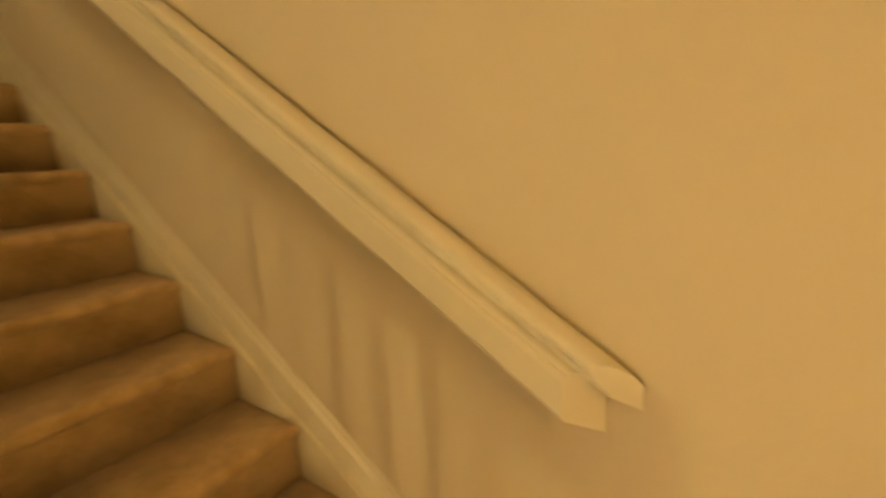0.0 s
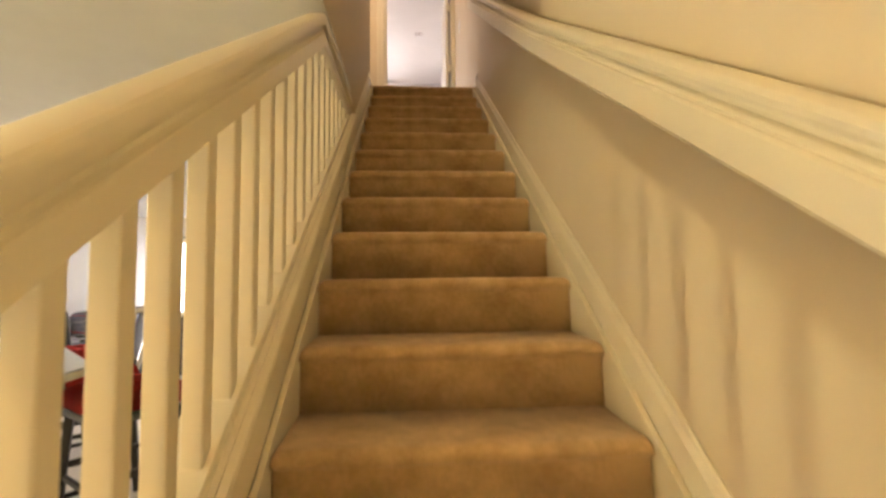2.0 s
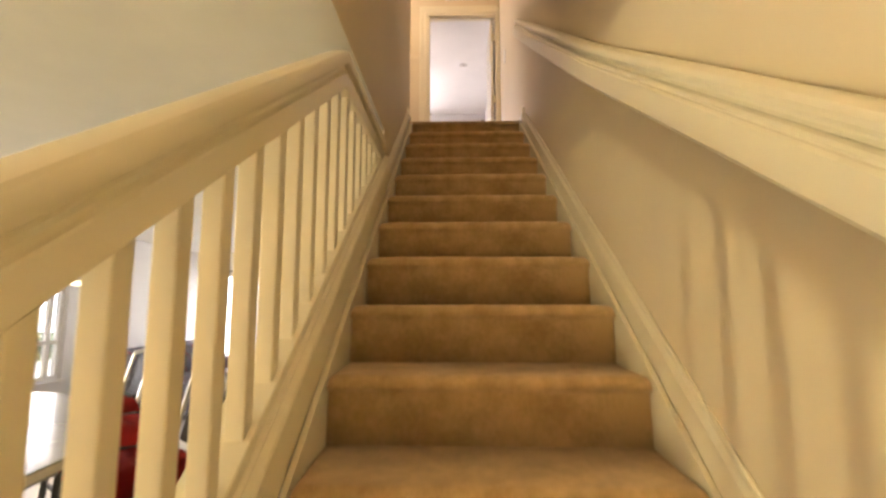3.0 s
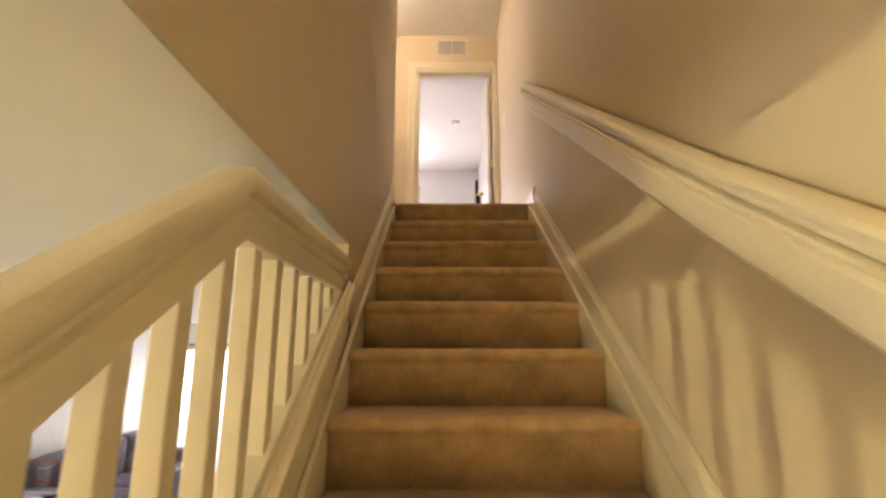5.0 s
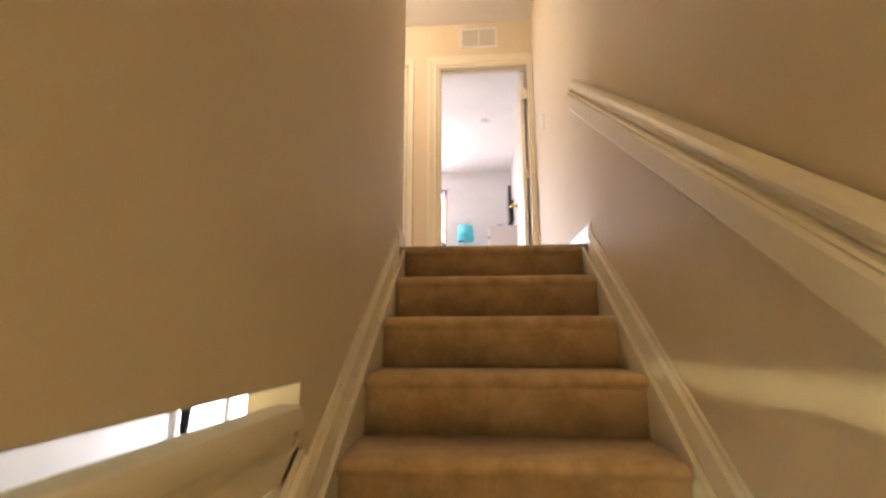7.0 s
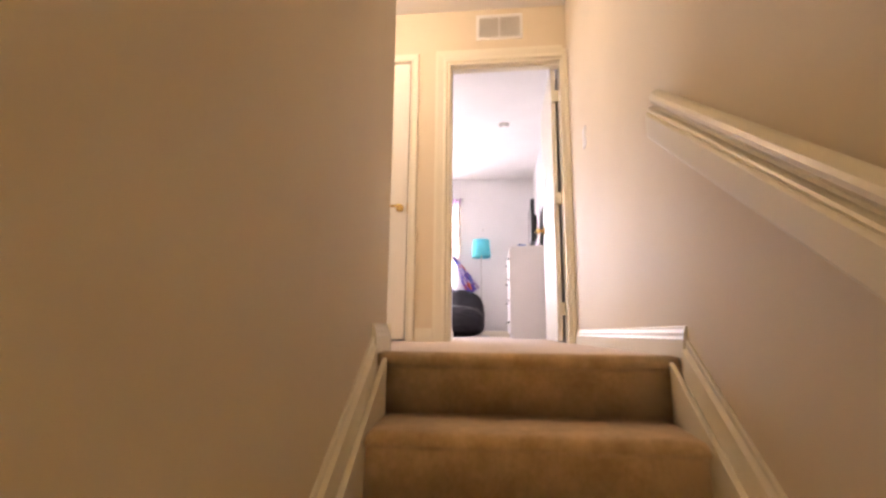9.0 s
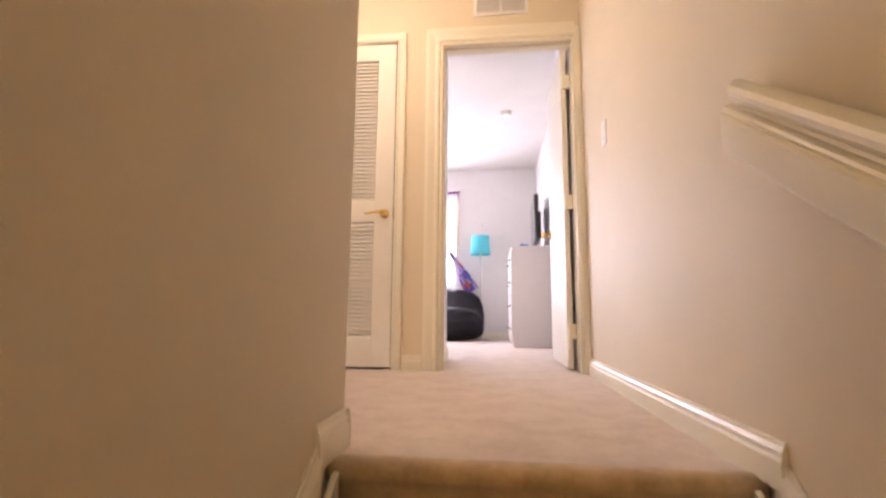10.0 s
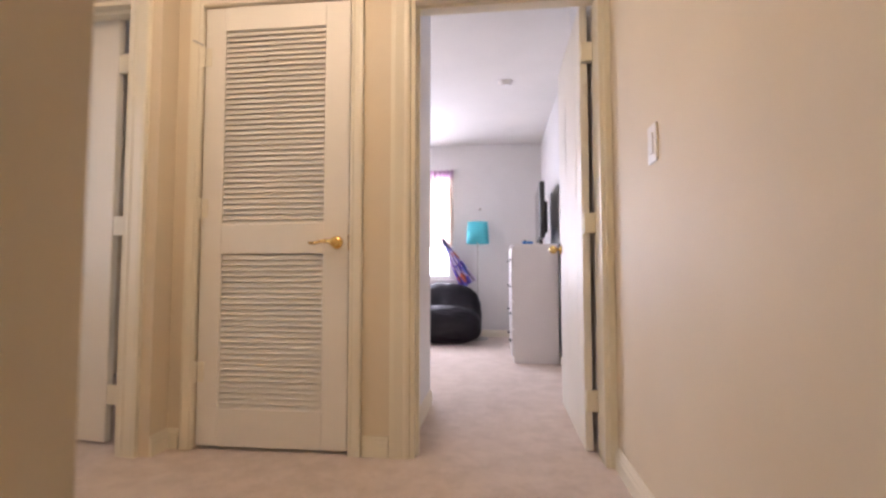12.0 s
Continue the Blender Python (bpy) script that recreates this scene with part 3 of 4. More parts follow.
# ---------------------------------------------------------------- doors
def lever(parent, x, y, z, way, out):
    """A brass rose with a curved lever; way: the side to which the lever points, out: the door face's direction on y."""
    h = part("door_handle", rod(B(), (x, y, z), (x, y + out * 0.012, z), 0.030, 0.026, 20), BRASS, parent, "polished brass lever handle", True)
    part("neck", rod(B(), (x, y + out * 0.01, z), (x, y + out * 0.052, z), 0.010, 0.012, 14), BRASS, h, smooth=True)
    bm = B()
    pts = [(0, 0, 0.011), (0.03, 0.004, 0.010), (0.06, 0.002, 0.008), (0.09, -0.006, 0.007), (0.112, -0.004, 0.006)]
    for (a, u, r), (b, w, q) in zip(pts, pts[1:]):
        rod(bm, (x + way * a, y + out * 0.048, z + u), (x + way * b, y + out * 0.048, z + w), r, q, 12)
    bmesh.ops.create_uvsphere(bm, u_segments=14, v_segments=8, radius=0.021, matrix=Matrix.Translation((x, y + out * 0.046, z)))
    part("lever", bm, BRASS, h, smooth=True)


def louvre_door():
    d = thing("door_1", "cream closet door with louvred panels, closed", "door", kind="structure")
    x0, x1, y0, y1, z0, z1 = -1.824, -1.114, DOORY + 0.002, DOORY + 0.036, TOP + 0.016, 4.938
    a0, a1 = -1.722, -1.233
    panels = ((3.062, 3.766), (3.902, 4.826))
    part("stile", box(B(), x0, a0, y0, y1, z0, z1, 0.003, 1), DOORP, d)
    part("stile", box(B(), a1, x1, y0, y1, z0, z1, 0.003, 1), DOORP, d)
    for q0, q1 in ((z0, panels[0][0]), (panels[0][1], panels[1][0]), (panels[1][1], z1)):
        part("rail", box(B(), a0, a1, y0 + 0.001, y1, q0, q1), DOORP, d)
    bm = B()
    r = [bm.verts.new((a, b, c)) for a in (a0, a1) for b, c in ((0.0025, -0.0112), (0.0062, -0.0132), (0.0200, 0.0082), (0.0165, 0.0108))]
    for f in ((0, 1, 2, 3), (7, 6, 5, 4), (0, 4, 5, 1), (1, 5, 6, 2), (2, 6, 7, 3), (3, 7, 4, 0)):
        bm.faces.new([r[i] for i in f])
    bmesh.ops.recalc_face_normals(bm, faces=bm.faces)
    slat = data_of("slat", bm, DOORP)
    for q0, q1 in panels:
        n = round((q1 - q0) / 0.0248)
        for i in range(n):
            piece("slat", slat, d, pose(0, y0, q0 + (i + 0.5) * (q1 - q0) / n - 0.003))
    for z in (4.70, 3.98, 3.226):
        h = part("hinge", box(B(), x0 - 0.012, x0 + 0.034, y0 - 0.003, y0 + 0.002, z - 0.045, z + 0.045, 0.001, 1), TRIM, d, "painted hinge")
        part("hinge_pin", rod(B(), (x0 - 0.004, y0 - 0.006, z - 0.05), (x0 - 0.004, y0 - 0.006, z + 0.05), 0.006), TRIM, h)
    bm = bar(B(), (x0 - 0.004, y0 - 0.012, 4.755), (x0 - 0.035, y0 - 0.045, 4.765), 0.006, 0.006, 0)
    part("door_stop_pin", bm, STEEL, d)
    lever(d, -1.168, y0, 3.815, -1, -1)
    part("strike_edge", box(B(), x1 - 0.001, x1 + 0.0015, y0 - 0.001, y0 + 0.03, 3.78, 3.85), BRASS, d)


louvre_door()


def open_leaf(name, hx, hy, length, turn, label, knob=True, reach=0.016, low=0.008):
    """An open door leaf hinged at (hx, hy); built along +x of its own and turned."""
    d = thing(name, label, "door", pose(hx, hy, TOP + 0.012, 0, 0, turn), kind="structure")
    T, H = 0.035, 2.03
    part("leaf", box(B(), 0.006, length, 0, T, 0, H, 0.003, 1), DOORP, d)
    for z0, z1 in ((0.22, 0.86), (1.06, 1.88)):
        for u0, u1 in ((0.11, length / 2 - 0.05), (length / 2 + 0.05, length - 0.11)):
            for face in (0, 1):
                yy = T if face else 0
                s = 1 if face else -1
                bm = B()
                box(bm, u0 + 0.04, u1 - 0.04, min(yy, yy + s * 0.001), max(yy, yy + s * 0.001), z0 + 0.04, z1 - 0.04, 0.0004, 1)
                part("raised_panel", bm, DOORP, d)
    for z in (0.22, 1.01, 1.80):
        part("hinge", box(B(), -reach, 0.012, low, 0.030, z - 0.045, z + 0.045, 0.001, 1), TRIM, d, "painted hinge")
    if knob:
        for s, yy in ((1, T), (-1, 0.0)):
            k = part("door_handle", rod(B(), (length - 0.06, yy, 0.93), (length - 0.06, yy + s * 0.012, 0.93), 0.030, 0.026, 18), BRASS, d, "polished brass door knob", True)
            bm = rod(B(), (length - 0.06, yy + s * 0.01, 0.93), (length - 0.06, yy + s * 0.045, 0.93), 0.010, 0.012, 12)
            bmesh.ops.create_uvsphere(bm, u_segments=16, v_segments=10, radius=0.026, matrix=Matrix.Translation((length - 0.06, yy + s * 0.05, 0.93)))
            part("knob", bm, BRASS, k, smooth=True)
    return d


open_leaf("door_2", -0.033, 1.872, 0.80, 89.5, "white panelled bedroom door, standing open", low=-0.020)
open_leaf("door_3", -2.255, 1.760, 0.60, 172, "white panelled side room door, standing ajar", reach=0.12)

# ---------------------------------------------------------------- hall fixtures
sw = thing("light_switch", "white light switch on the stair wall", "switch")
part("plate", box(B(), WR - 0.007, WR, 1.165, 1.243, 4.018, 4.138, 0.003), PLATE, sw)
part("rocker", box(B(), WR - 0.011, WR - 0.006, 1.188, 1.220, 4.045, 4.112, 0.002, 1), PLATE, sw)

vent = thing("return_air_vent", "white slatted air vent above the bedroom door", "vent")
VX0, VX1, VZ0, VZ1 = -0.62, -0.275, 5.095, 5.30
bm = B()
for b in ((VX0, VX1, VZ0, VZ0 + 0.022), (VX0, VX1, VZ1 - 0.022, VZ1), (VX0, VX0 + 0.022, VZ0 + 0.022, VZ1 - 0.022), (VX1 - 0.022, VX1, VZ0 + 0.022, VZ1 - 0.022), ((VX0 + VX1) / 2 - 0.008, (VX0 + VX1) / 2 + 0.008, VZ0 + 0.022, VZ1 - 0.022)):
    box(bm, b[0], b[1], DOORY - 0.010, DOORY, b[2], b[3])
part("frame", bm, PLATE, vent)
part("backing", box(B(), VX0 + 0.02, VX1 - 0.02, DOORY - 0.003, DOORY - 0.001, VZ0 + 0.02, VZ1 - 0.02), VENTBACK, vent)
bm = B()
bar(bm, (VX0 + 0.02, 0, 0), (VX1 - 0.02, 0, 0), 0.002, 0.012, 0)
for v in bm.verts:
    dy, dz = v.co.y, v.co.z
    v.co.y, v.co.z = dy * 0.6 + dz * 0.6, dz * 0.6 - dy * 0.6
vslat = data_of("vent_slat", bm, PLATE)
for i in range(11):
    piece("slat", vslat, vent, pose(0, DOORY - 0.007, VZ0 + 0.032 + i * 0.0142))


def ceiling_light(name, x, y, z, r, label, drop=0.0):
    d = thing(name, label, "ceiling light", pose(x, y, z - drop))
    if drop:
        part("stem", rod(B(), (0, 0, 0), (0, 0, drop), 0.012), PLATE, d)
    part("base", rod(B(), (0, 0, -0.03), (0, 0, 0), r * 0.9, r, 32), PLATE, d, smooth=False)
    bm = B()
    bmesh.ops.create_uvsphere(bm, u_segments=28, v_segments=14, radius=r * 0.85, matrix=Matrix.Translation((0, 0, -0.03)) @ Matrix.Diagonal((1, 1, 0.4, 1)))
    bmesh.ops.delete(bm, geom=[v for v in bm.verts if v.co.z > -0.028], context="VERTS")
    part("glass_bowl", bm, LAMPGLASS, d, "lit opal glass bowl", True)


ceiling_light("hall_ceiling_light", -1.3, 0.8, UPCEIL, 0.15, "round opal ceiling light on the hall ceiling")
# unseen fixture added to carry the stairwell fill
ceiling_light("stairwell_fill_light", -0.42, -4.4, UPCEIL, 0.15, "unseen round opal light added over the stairs as fill")
ceiling_light("room_ceiling_light", -4.45, -3.0, LOWCEIL, 0.17, "round opal ceiling light in the lower room")
# fixture for the entry fill, added out of view
ceiling_light("entry_fill_light", -1.7, -5.9, LOWCEIL, 0.17, "unseen round opal light added near the entry as fill")

pend = thing("pendant_light", "shallow white pendant light hung over the counter", "pendant light", pose(-3.20, -0.12, 1.60))
bm = B()
bmesh.ops.create_uvsphere(bm, u_segments=36, v_segments=16, radius=0.21, matrix=Matrix.Diagonal((1, 1, 0.08, 1)))
part("shade", bm, LAMPGLASS, pend, "lit white glass dish", True)
part("stem", rod(B(), (0, 0, 0.02), (0, 0, LOWCEIL - 1.625), 0.005), STEEL, pend)
part("canopy", rod(B(), (0, 0, LOWCEIL - 1.63), (0, 0, LOWCEIL - 1.60), 0.06, 0.05, 24), PLATE, pend)

smoke = thing("smoke_detector", "round white smoke detector on the bedroom ceiling", "smoke detector", pose(-0.365, 3.76, UPCEIL))
part("base", rod(B(), (0, 0, -0.014), (0, 0, 0), 0.062, 0.066, 28), PLATE, smooth=False, parent=smoke)
part("cover", rod(B(), (0, 0, -0.038), (0, 0, -0.014), 0.046, 0.058, 28), PLATE, smooth=False, parent=smoke)


# ---------------------------------------------------------------- windows
def window(name, axis, at, u0, u1, z0, z1, label, mull=(), rails=(), out=1, sill=True):
    """Frame, bars and panes in an opening; out: the side on which the open air lies."""
    w = thing(name, label, "window", kind="structure")

    def slab(a0, a1, p, q, r, s):
        lo, hi = min(at + out * p, at + out * q), max(at + out * p, at + out * q)
        return box(B(), lo, hi, a0, a1, r, s, 0.003, 1) if axis == "x" else box(B(), a0, a1, lo, hi, r, s, 0.003, 1)

    f = 0.045
    for a in ((u0, u0 + f, z0, z1), (u1 - f, u1, z0, z1), (u0 + f, u1 - f, z0, z0 + f), (u0 + f, u1 - f, z1 - f, z1)):
        part("frame", slab(a[0], a[1], 0.05, 0.11, a[2], a[3]), PLATE, w)
    for m in mull:
        part("mullion", slab(m - 0.03, m + 0.03, 0.055, 0.105, z0 + f, z1 - f), PLATE, w)
    for r in rails:
        part("glazing_bar", slab(u0 + f, u1 - f, 0.057, 0.103, r - 0.022, r + 0.022), PLATE, w)
    pane = part("pane", slab(u0 + 0.02, u1 - 0.02, 0.078, 0.084, z0 + 0.02, z1 - 0.02), GLASS, w, "clear glass")
    pane.visible_shadow = False
    if sill:
        part("sill", slab(u0 - 0.03, u1 + 0.03, -0.03, 0.05, z0 - 0.025, z0 - 0.001), PLATE, w)


window("window_1", "x", LX, SIDEWIN[0], SIDEWIN[1], SIDEWIN[2], SIDEWIN[3], "white framed window over a low sill", rails=(1.03,), mull=(1.62,), out=-1)
# added window, never in view; goes with the fill lamp before it
window("window_fill", "x", LX, FILLWIN[0], FILLWIN[1], FILLWIN[2], FILLWIN[3], "unseen white framed window added for the lower room's fill light", rails=(1.12,), mull=(-4.0,), out=-1)
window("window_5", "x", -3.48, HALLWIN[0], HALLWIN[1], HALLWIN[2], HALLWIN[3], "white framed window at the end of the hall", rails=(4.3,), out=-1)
window("window_2", "y", FY, PATIO[0], PATIO[1], PATIO[2], PATIO[3], "white framed glazed patio door", mull=(-4.15,), out=1)
window("window_3", "y", 5.75, BEDWIN[0], BEDWIN[1], BEDWIN[2], BEDWIN[3], "white framed bedroom window", rails=(4.3,), out=1)
bm = box(B(), -22.2, -22.0, -20, 26, -3, 18)
setting("backdrop_side", bm, glowing("hazy_daylight", (0.93, 0.97, 1.0), 3.2), "pale overcast daylight outside", "backdrop")
bm = box(B(), -14, 10, 14, 14.2, -3, 14)
setting("backdrop_far", bm, glowing("overcast_daylight", (0.95, 0.97, 1.0), 4.0), "pale overcast daylight outside", "backdrop")
hedge = thing("garden_hedge", "green clipped garden hedge outside the window", "hedge", kind="stuff")
rnd = random.Random(4)
bm = B()
for i in range(7000):
    c = Vector((-14.0 + rnd.uniform(-0.5, 0.5), rnd.uniform(-4, 16), rnd.uniform(-0.3, 0.5) + 0.25 * noise.noise(Vector((i * 0.01, 0, 0)))))
    q = Euler((rnd.uniform(0, 6), rnd.uniform(0, 6), rnd.uniform(0, 6))).to_matrix()
    v = [bm.verts.new(c + q @ Vector(p)) for p in ((-0.11, 0, 0), (0, -0.06, 0.015), (0.12, 0, 0), (0, 0.06, 0.015))]
    bm.faces.new(v)
part("leaves", bm, HEDGE, hedge)


# ---------------------------------------------------------------- soft furnishings
def curtain(name, label, material, m, width, height, tie, waist, folds, lean=0.0, group="", flare=1.0):
    """A pleated cloth, gathered at the tie: local x across, z down from the rod, y the depth of the folds."""
    c = thing(name, label, "curtain", m, group)
    bm = B()
    nu, nv = folds * 8, 36
    grid = []
    for j in range(nv + 1):
        f = j / nv
        d = abs(f - tie)
        k = waist + (1 - waist) * min(1, (d / (tie if f < tie else 1 - tie)) ** 0.75) if tie else 1
        k *= flare + (1 - flare) * f
        row = []
        for i in range(nu + 1):
            u = i / nu
            x = (u - 0.5) * width * k + lean * (1 - k)
            yy = (0.028 + 0.03 * (1 - k)) * math.sin(u * folds * 2 * math.pi + 0.4 * math.sin(5 * f)) + 0.012 * math.sin(3 * u + 7 * f)
            row.append(bm.verts.new((x, yy, -height * f)))
        grid.append(row)
    for r, q in zip(grid, grid[1:]):
        for i in range(nu):
            bm.faces.new((r[i], r[i + 1], q[i + 1], q[i]))
    bmesh.ops.solidify(bm, geom=list(bm.faces), thickness=0.003)
    part("cloth", bm, material, c, smooth=True)
    if tie:
        bm = B()
        bmesh.ops.create_cone(bm, cap_ends=True, segments=20, radius1=0.5, radius2=0.5, depth=0.05, matrix=Matrix.Translation((lean * (1 - waist), 0, -height * tie)) @ Matrix.Diagonal((width * waist * 1.05, 0.13, 1, 1)))
        part("tie_band", bm, material, c, smooth=False)
    return c


def rod_for(name, a, b, material, label):
    r = thing(name, label, "curtain rod")
    part("pole", rod(B(), a, b, 0.011), material, r, smooth=False)
    for p, q in ((a, b), (b, a)):
        bm = B()
        bmesh.ops.create_uvsphere(bm, u_segments=12, v_segments=8, radius=0.02, matrix=Matrix.Translation(p))
        part("finial", bm, material, r, smooth=True)
    return r


rod_for("curtain_rod", (-4.92, FY - 0.10, 2.03), (-3.25, FY - 0.10, 2.03), BLACKWOOD, "dark curtain rod over the patio door")
rod_for("curtain_rod", (LX + 0.07, 0.1, 1.77), (LX + 0.07, 2.55, 1.77), PLATE, "white curtain rod over the side window")
curtain("patio_curtain", "black curtain tied in at the patio door", BLACKCLOTH, pose(-4.66, FY - 0.10, 2.03), 0.27, 1.9, 0.52, 0.16, 5, group="patio door curtains")
curtain("patio_curtain", "black curtain tied in at the patio door", BLACKCLOTH, pose(-3.50, FY - 0.10, 2.03), 0.34, 1.9, 0.52, 0.16, 5, group="patio door curtains")
curtain("side_curtain", "dark purple curtain gathered beside the side window", PURPLE, pose(LX + 0.07, 0.96, 1.76, 0, 0, 90), 0.36, 1.3, 0.5, 0.3, 4)

# sofa
sofa = thing("sofa", "blue-grey plaid fabric sofa with red cushions", "sofa", pose(LX + 0.04, 2.05, 0))
SL = 2.25
part("base", box(B(), 0.05, 0.98, 0, SL, 0.05, 0.30, 0.03, 3), PLAID, sofa, smooth=True)
part("back", box(B(), 0.0, 0.24, 0.02, SL - 0.02, 0.22, 0.84, 0.07, 4), PLAID, sofa, smooth=True)
for k in range(3):
    w = (SL - 0.44) / 3
    part("seat_cushion", box(B(), 0.22, 1.0, 0.22 + k * w, 0.22 + (k + 1) * w - 0.01, 0.29, 0.46, 0.05, 4), PLAID, sofa, smooth=True)
    part("back_cushion", box(B(), 0.16, 0.40, 0.22 + k * w, 0.22 + (k + 1) * w - 0.01, 0.44, 0.90, 0.08, 4), PLAID, sofa, smooth=True)
for a in (0.0, SL - 0.24):
    part("armrest", box(B(), 0.04, 0.98, a, a + 0.24, 0.10, 0.62, 0.09, 4), PLAID, sofa, smooth=True)
for a, b in ((0.1, 0.1), (0.1, SL - 0.1), (0.9, 0.1), (0.9, SL - 0.1)):
    part("foot", rod(B(), (a, b, 0), (a, b, 0.06), 0.025, 0.03), BLACKWOOD, sofa)


def pillow(m, label):
    bm = B()
    box(bm, -0.2, 0.2, -0.06, 0.06, -0.2, 0.2, 0.055, 4)
    for v in bm.verts:
        k = 1 - 0.45 * (max(abs(v.co.x), abs(v.co.z)) / 0.2) ** 2
        v.co.y *= k
        v.co.x *= 1 + 0.05 * abs(v.co.z) / 0.2
    p = tagged(new("throw_pillow", data_of("throw_pillow", bm, REDCLOTH, True)), label, "pillow", "red sofa pillows")
    p.matrix_world = m


pillow(pose(LX + 0.62, 3.86, 0.66, -18, 0, 78), "square red throw pillow on the plaid sofa")
pillow(pose(LX + 0.66, 2.45, 0.62, -25, 0, 98), "square red throw pillow on the plaid sofa")


# counter and stools
table = thing("counter_table", "pale counter-height table with a grey edge", "table")
TZ = 0.92
OUTLINE = [(-1.95, -2.75), (-1.80, -2.30), (-1.835, -2.0), (-1.845, -1.82), (-1.88, -1.76), (-2.40, -1.17), (-2.80, -0.76), (-2.90, -0.72), (-3.3, -0.66), (-3.9, -0.75), (-3.9, -2.75)]


def slab_of(outline, z0, z1, inset=0.0):
    bm = B()
    cx, cy = sum(p[0] for p in outline) / len(outline), sum(p[1] for p in outline) / len(outline)
    pts = [(x + (cx - x) * inset, y + (cy - y) * inset) for x, y in outline]
    lo, hi = [bm.verts.new((*p, z0)) for p in pts], [bm.verts.new((*p, z1)) for p in pts]
    bm.faces.new(lo[::-1])
    bm.faces.new(hi)
    for k in range(len(pts)):
        bm.faces.new((lo[k], lo[(k + 1) % len(pts)], hi[(k + 1) % len(pts)], hi[k]))
    bmesh.ops.recalc_face_normals(bm, faces=bm.faces)
    return bm


part("tabletop", slab_of(OUTLINE, TZ - 0.008, TZ), TABLETOP, table)
part("edge_band", slab_of(OUTLINE, TZ - 0.038, TZ - 0.008, 0.002), GREYEDGE, table)
part("apron", slab_of(OUTLINE, TZ - 0.10, TZ - 0.038, 0.16), TABLETOP, table)
for a, b in ((-2.35, -2.5), (-2.35, -1.75), (-3.2, -0.85), (-3.7, -2.5)):
    part("leg", box(B(), a - 0.03, a + 0.03, b - 0.03, b + 0.03, 0, TZ - 0.04, 0.004, 1), TABLETOP, table)


def bar_stool(m):
    s = thing("bar_stool", "black bar stool with a padded back and tufted red cushion", "stool", m, "stools round the counter table")
    w, h = 0.19, 0.66
    for a in (-1, 1):
        for b in (-1, 1):
            bm = bar(B(), (a * (w + 0.02), b * (w + 0.03), 0), (a * w * 0.95, b * w * 0.92, h), 0.036, 0.036)
            part("leg", bm, BLACKWOOD, s)
    for b in (-1, 1):
        for z in (0.18, 0.33):
            part("rung", bar(B(), (-w, b * w, z + 0.03 * (b > 0)), (w, b * w, z + 0.03 * (b > 0)), 0.022, 0.022, 0.002), BLACKWOOD, s)
            part("rung", bar(B(), (b * w, -w, z + 0.06), (b * w, w, z + 0.06), 0.022, 0.022, 0.002), BLACKWOOD, s)
    part("seat", box(B(), -0.215, 0.215, -0.21, 0.21, h - 0.035, h, 0.01, 2), BLACKWOOD, s)
    for a in (-1, 1):
        part("back_post", bar(B(), (a * w * 0.95, w, h), (a * w * 0.95, w + 0.10, h + 0.40), 0.030, 0.022), STEEL, s, "pale metal back post")
    hoop = B()
    for k in range(8):
        p, q = (k / 8 * 2 - 1), ((k + 1) / 8 * 2 - 1)
        bar(hoop, (p * w * 0.95, w + 0.10 + 0.05 * (1 - p * p), h + 0.40 + 0.03 * (1 - p * p)), (q * w * 0.95, w + 0.10 + 0.05 * (1 - q * q), h + 0.40 + 0.03 * (1 - q * q)), 0.022, 0.03, 0.003)
    part("top_hoop", hoop, STEEL, s, "pale metal top rail")
    pad = box(B(), -w * 0.86, w * 0.86, w + 0.015, w + 0.05, h + 0.10, h + 0.40, 0.014, 3)
    for v in pad.verts:
        v.co.y += 0.26 * (v.co.z - h - 0.05) + 0.04 * (1 - (v.co.x / w) ** 2)
    part("back_pad", pad, BEAN, s, "black padded backrest", True)
    bm = B()
    n = 24
    grid = [[None] * (n + 1) for _ in range(n + 1)]
    for i in range(n + 1):
        for j in range(n + 1):
            u, v = i / n * 2 - 1, j / n * 2 - 1
            edge = max(0, 1 - max(abs(u), abs(v)) ** 6)
            tuft = sum(math.exp(-((u - p) ** 2 + (v - q) ** 2) / 0.02) for p in (-0.5, 0, 0.5) for q in (-0.5, 0, 0.5))
            grid[i][j] = bm.verts.new((0.225 * u, 0.22 * v, h + 0.014 + 0.105 * edge ** 0.5 - 0.03 * min(1, tuft) + 0.006 * math.sin(9 * u) * math.cos(8 * v)))
    for i in range(n):
        for j in range(n):
            bm.faces.new((grid[i][j], grid[i + 1][j], grid[i + 1][j + 1], grid[i][j + 1]))
    bmesh.ops.solidify(bm, geom=list(bm.faces), thickness=0.012)
    part("cushion", bm, REDCLOTH, s, "tufted red seat cushion", True)
    return s


first = bar_stool(pose(-1.93, -1.40, 0, 0, 0, -40))
for m in (pose(-2.50, -0.80, 0, 0, 0, -46), pose(-3.12, -0.10, 0, 0, 0, -38)):
    copy_thing(first, m)

# black ottoman at the sofa's end
ott = thing("ottoman", "black leather ottoman at the end of the sofa", "ottoman", pose(-4.05, 1.80, 0))
part("cushion", box(B(), -0.2, 0.2, -0.19, 0.19, 0.06, 0.47, 0.05, 4), BEAN, ott, smooth=True)
for a in (-0.15, 0.15):
    for c in (-0.14, 0.14):
        part("foot", rod(B(), (a, c, 0), (a, c, 0.07), 0.018, 0.022), BLACKWOOD, ott)

# office chair
oc = thing("office_chair", "black padded office chair by the white wall", "chair", pose(-3.93, 1.50, 0, 0, 0, 127))
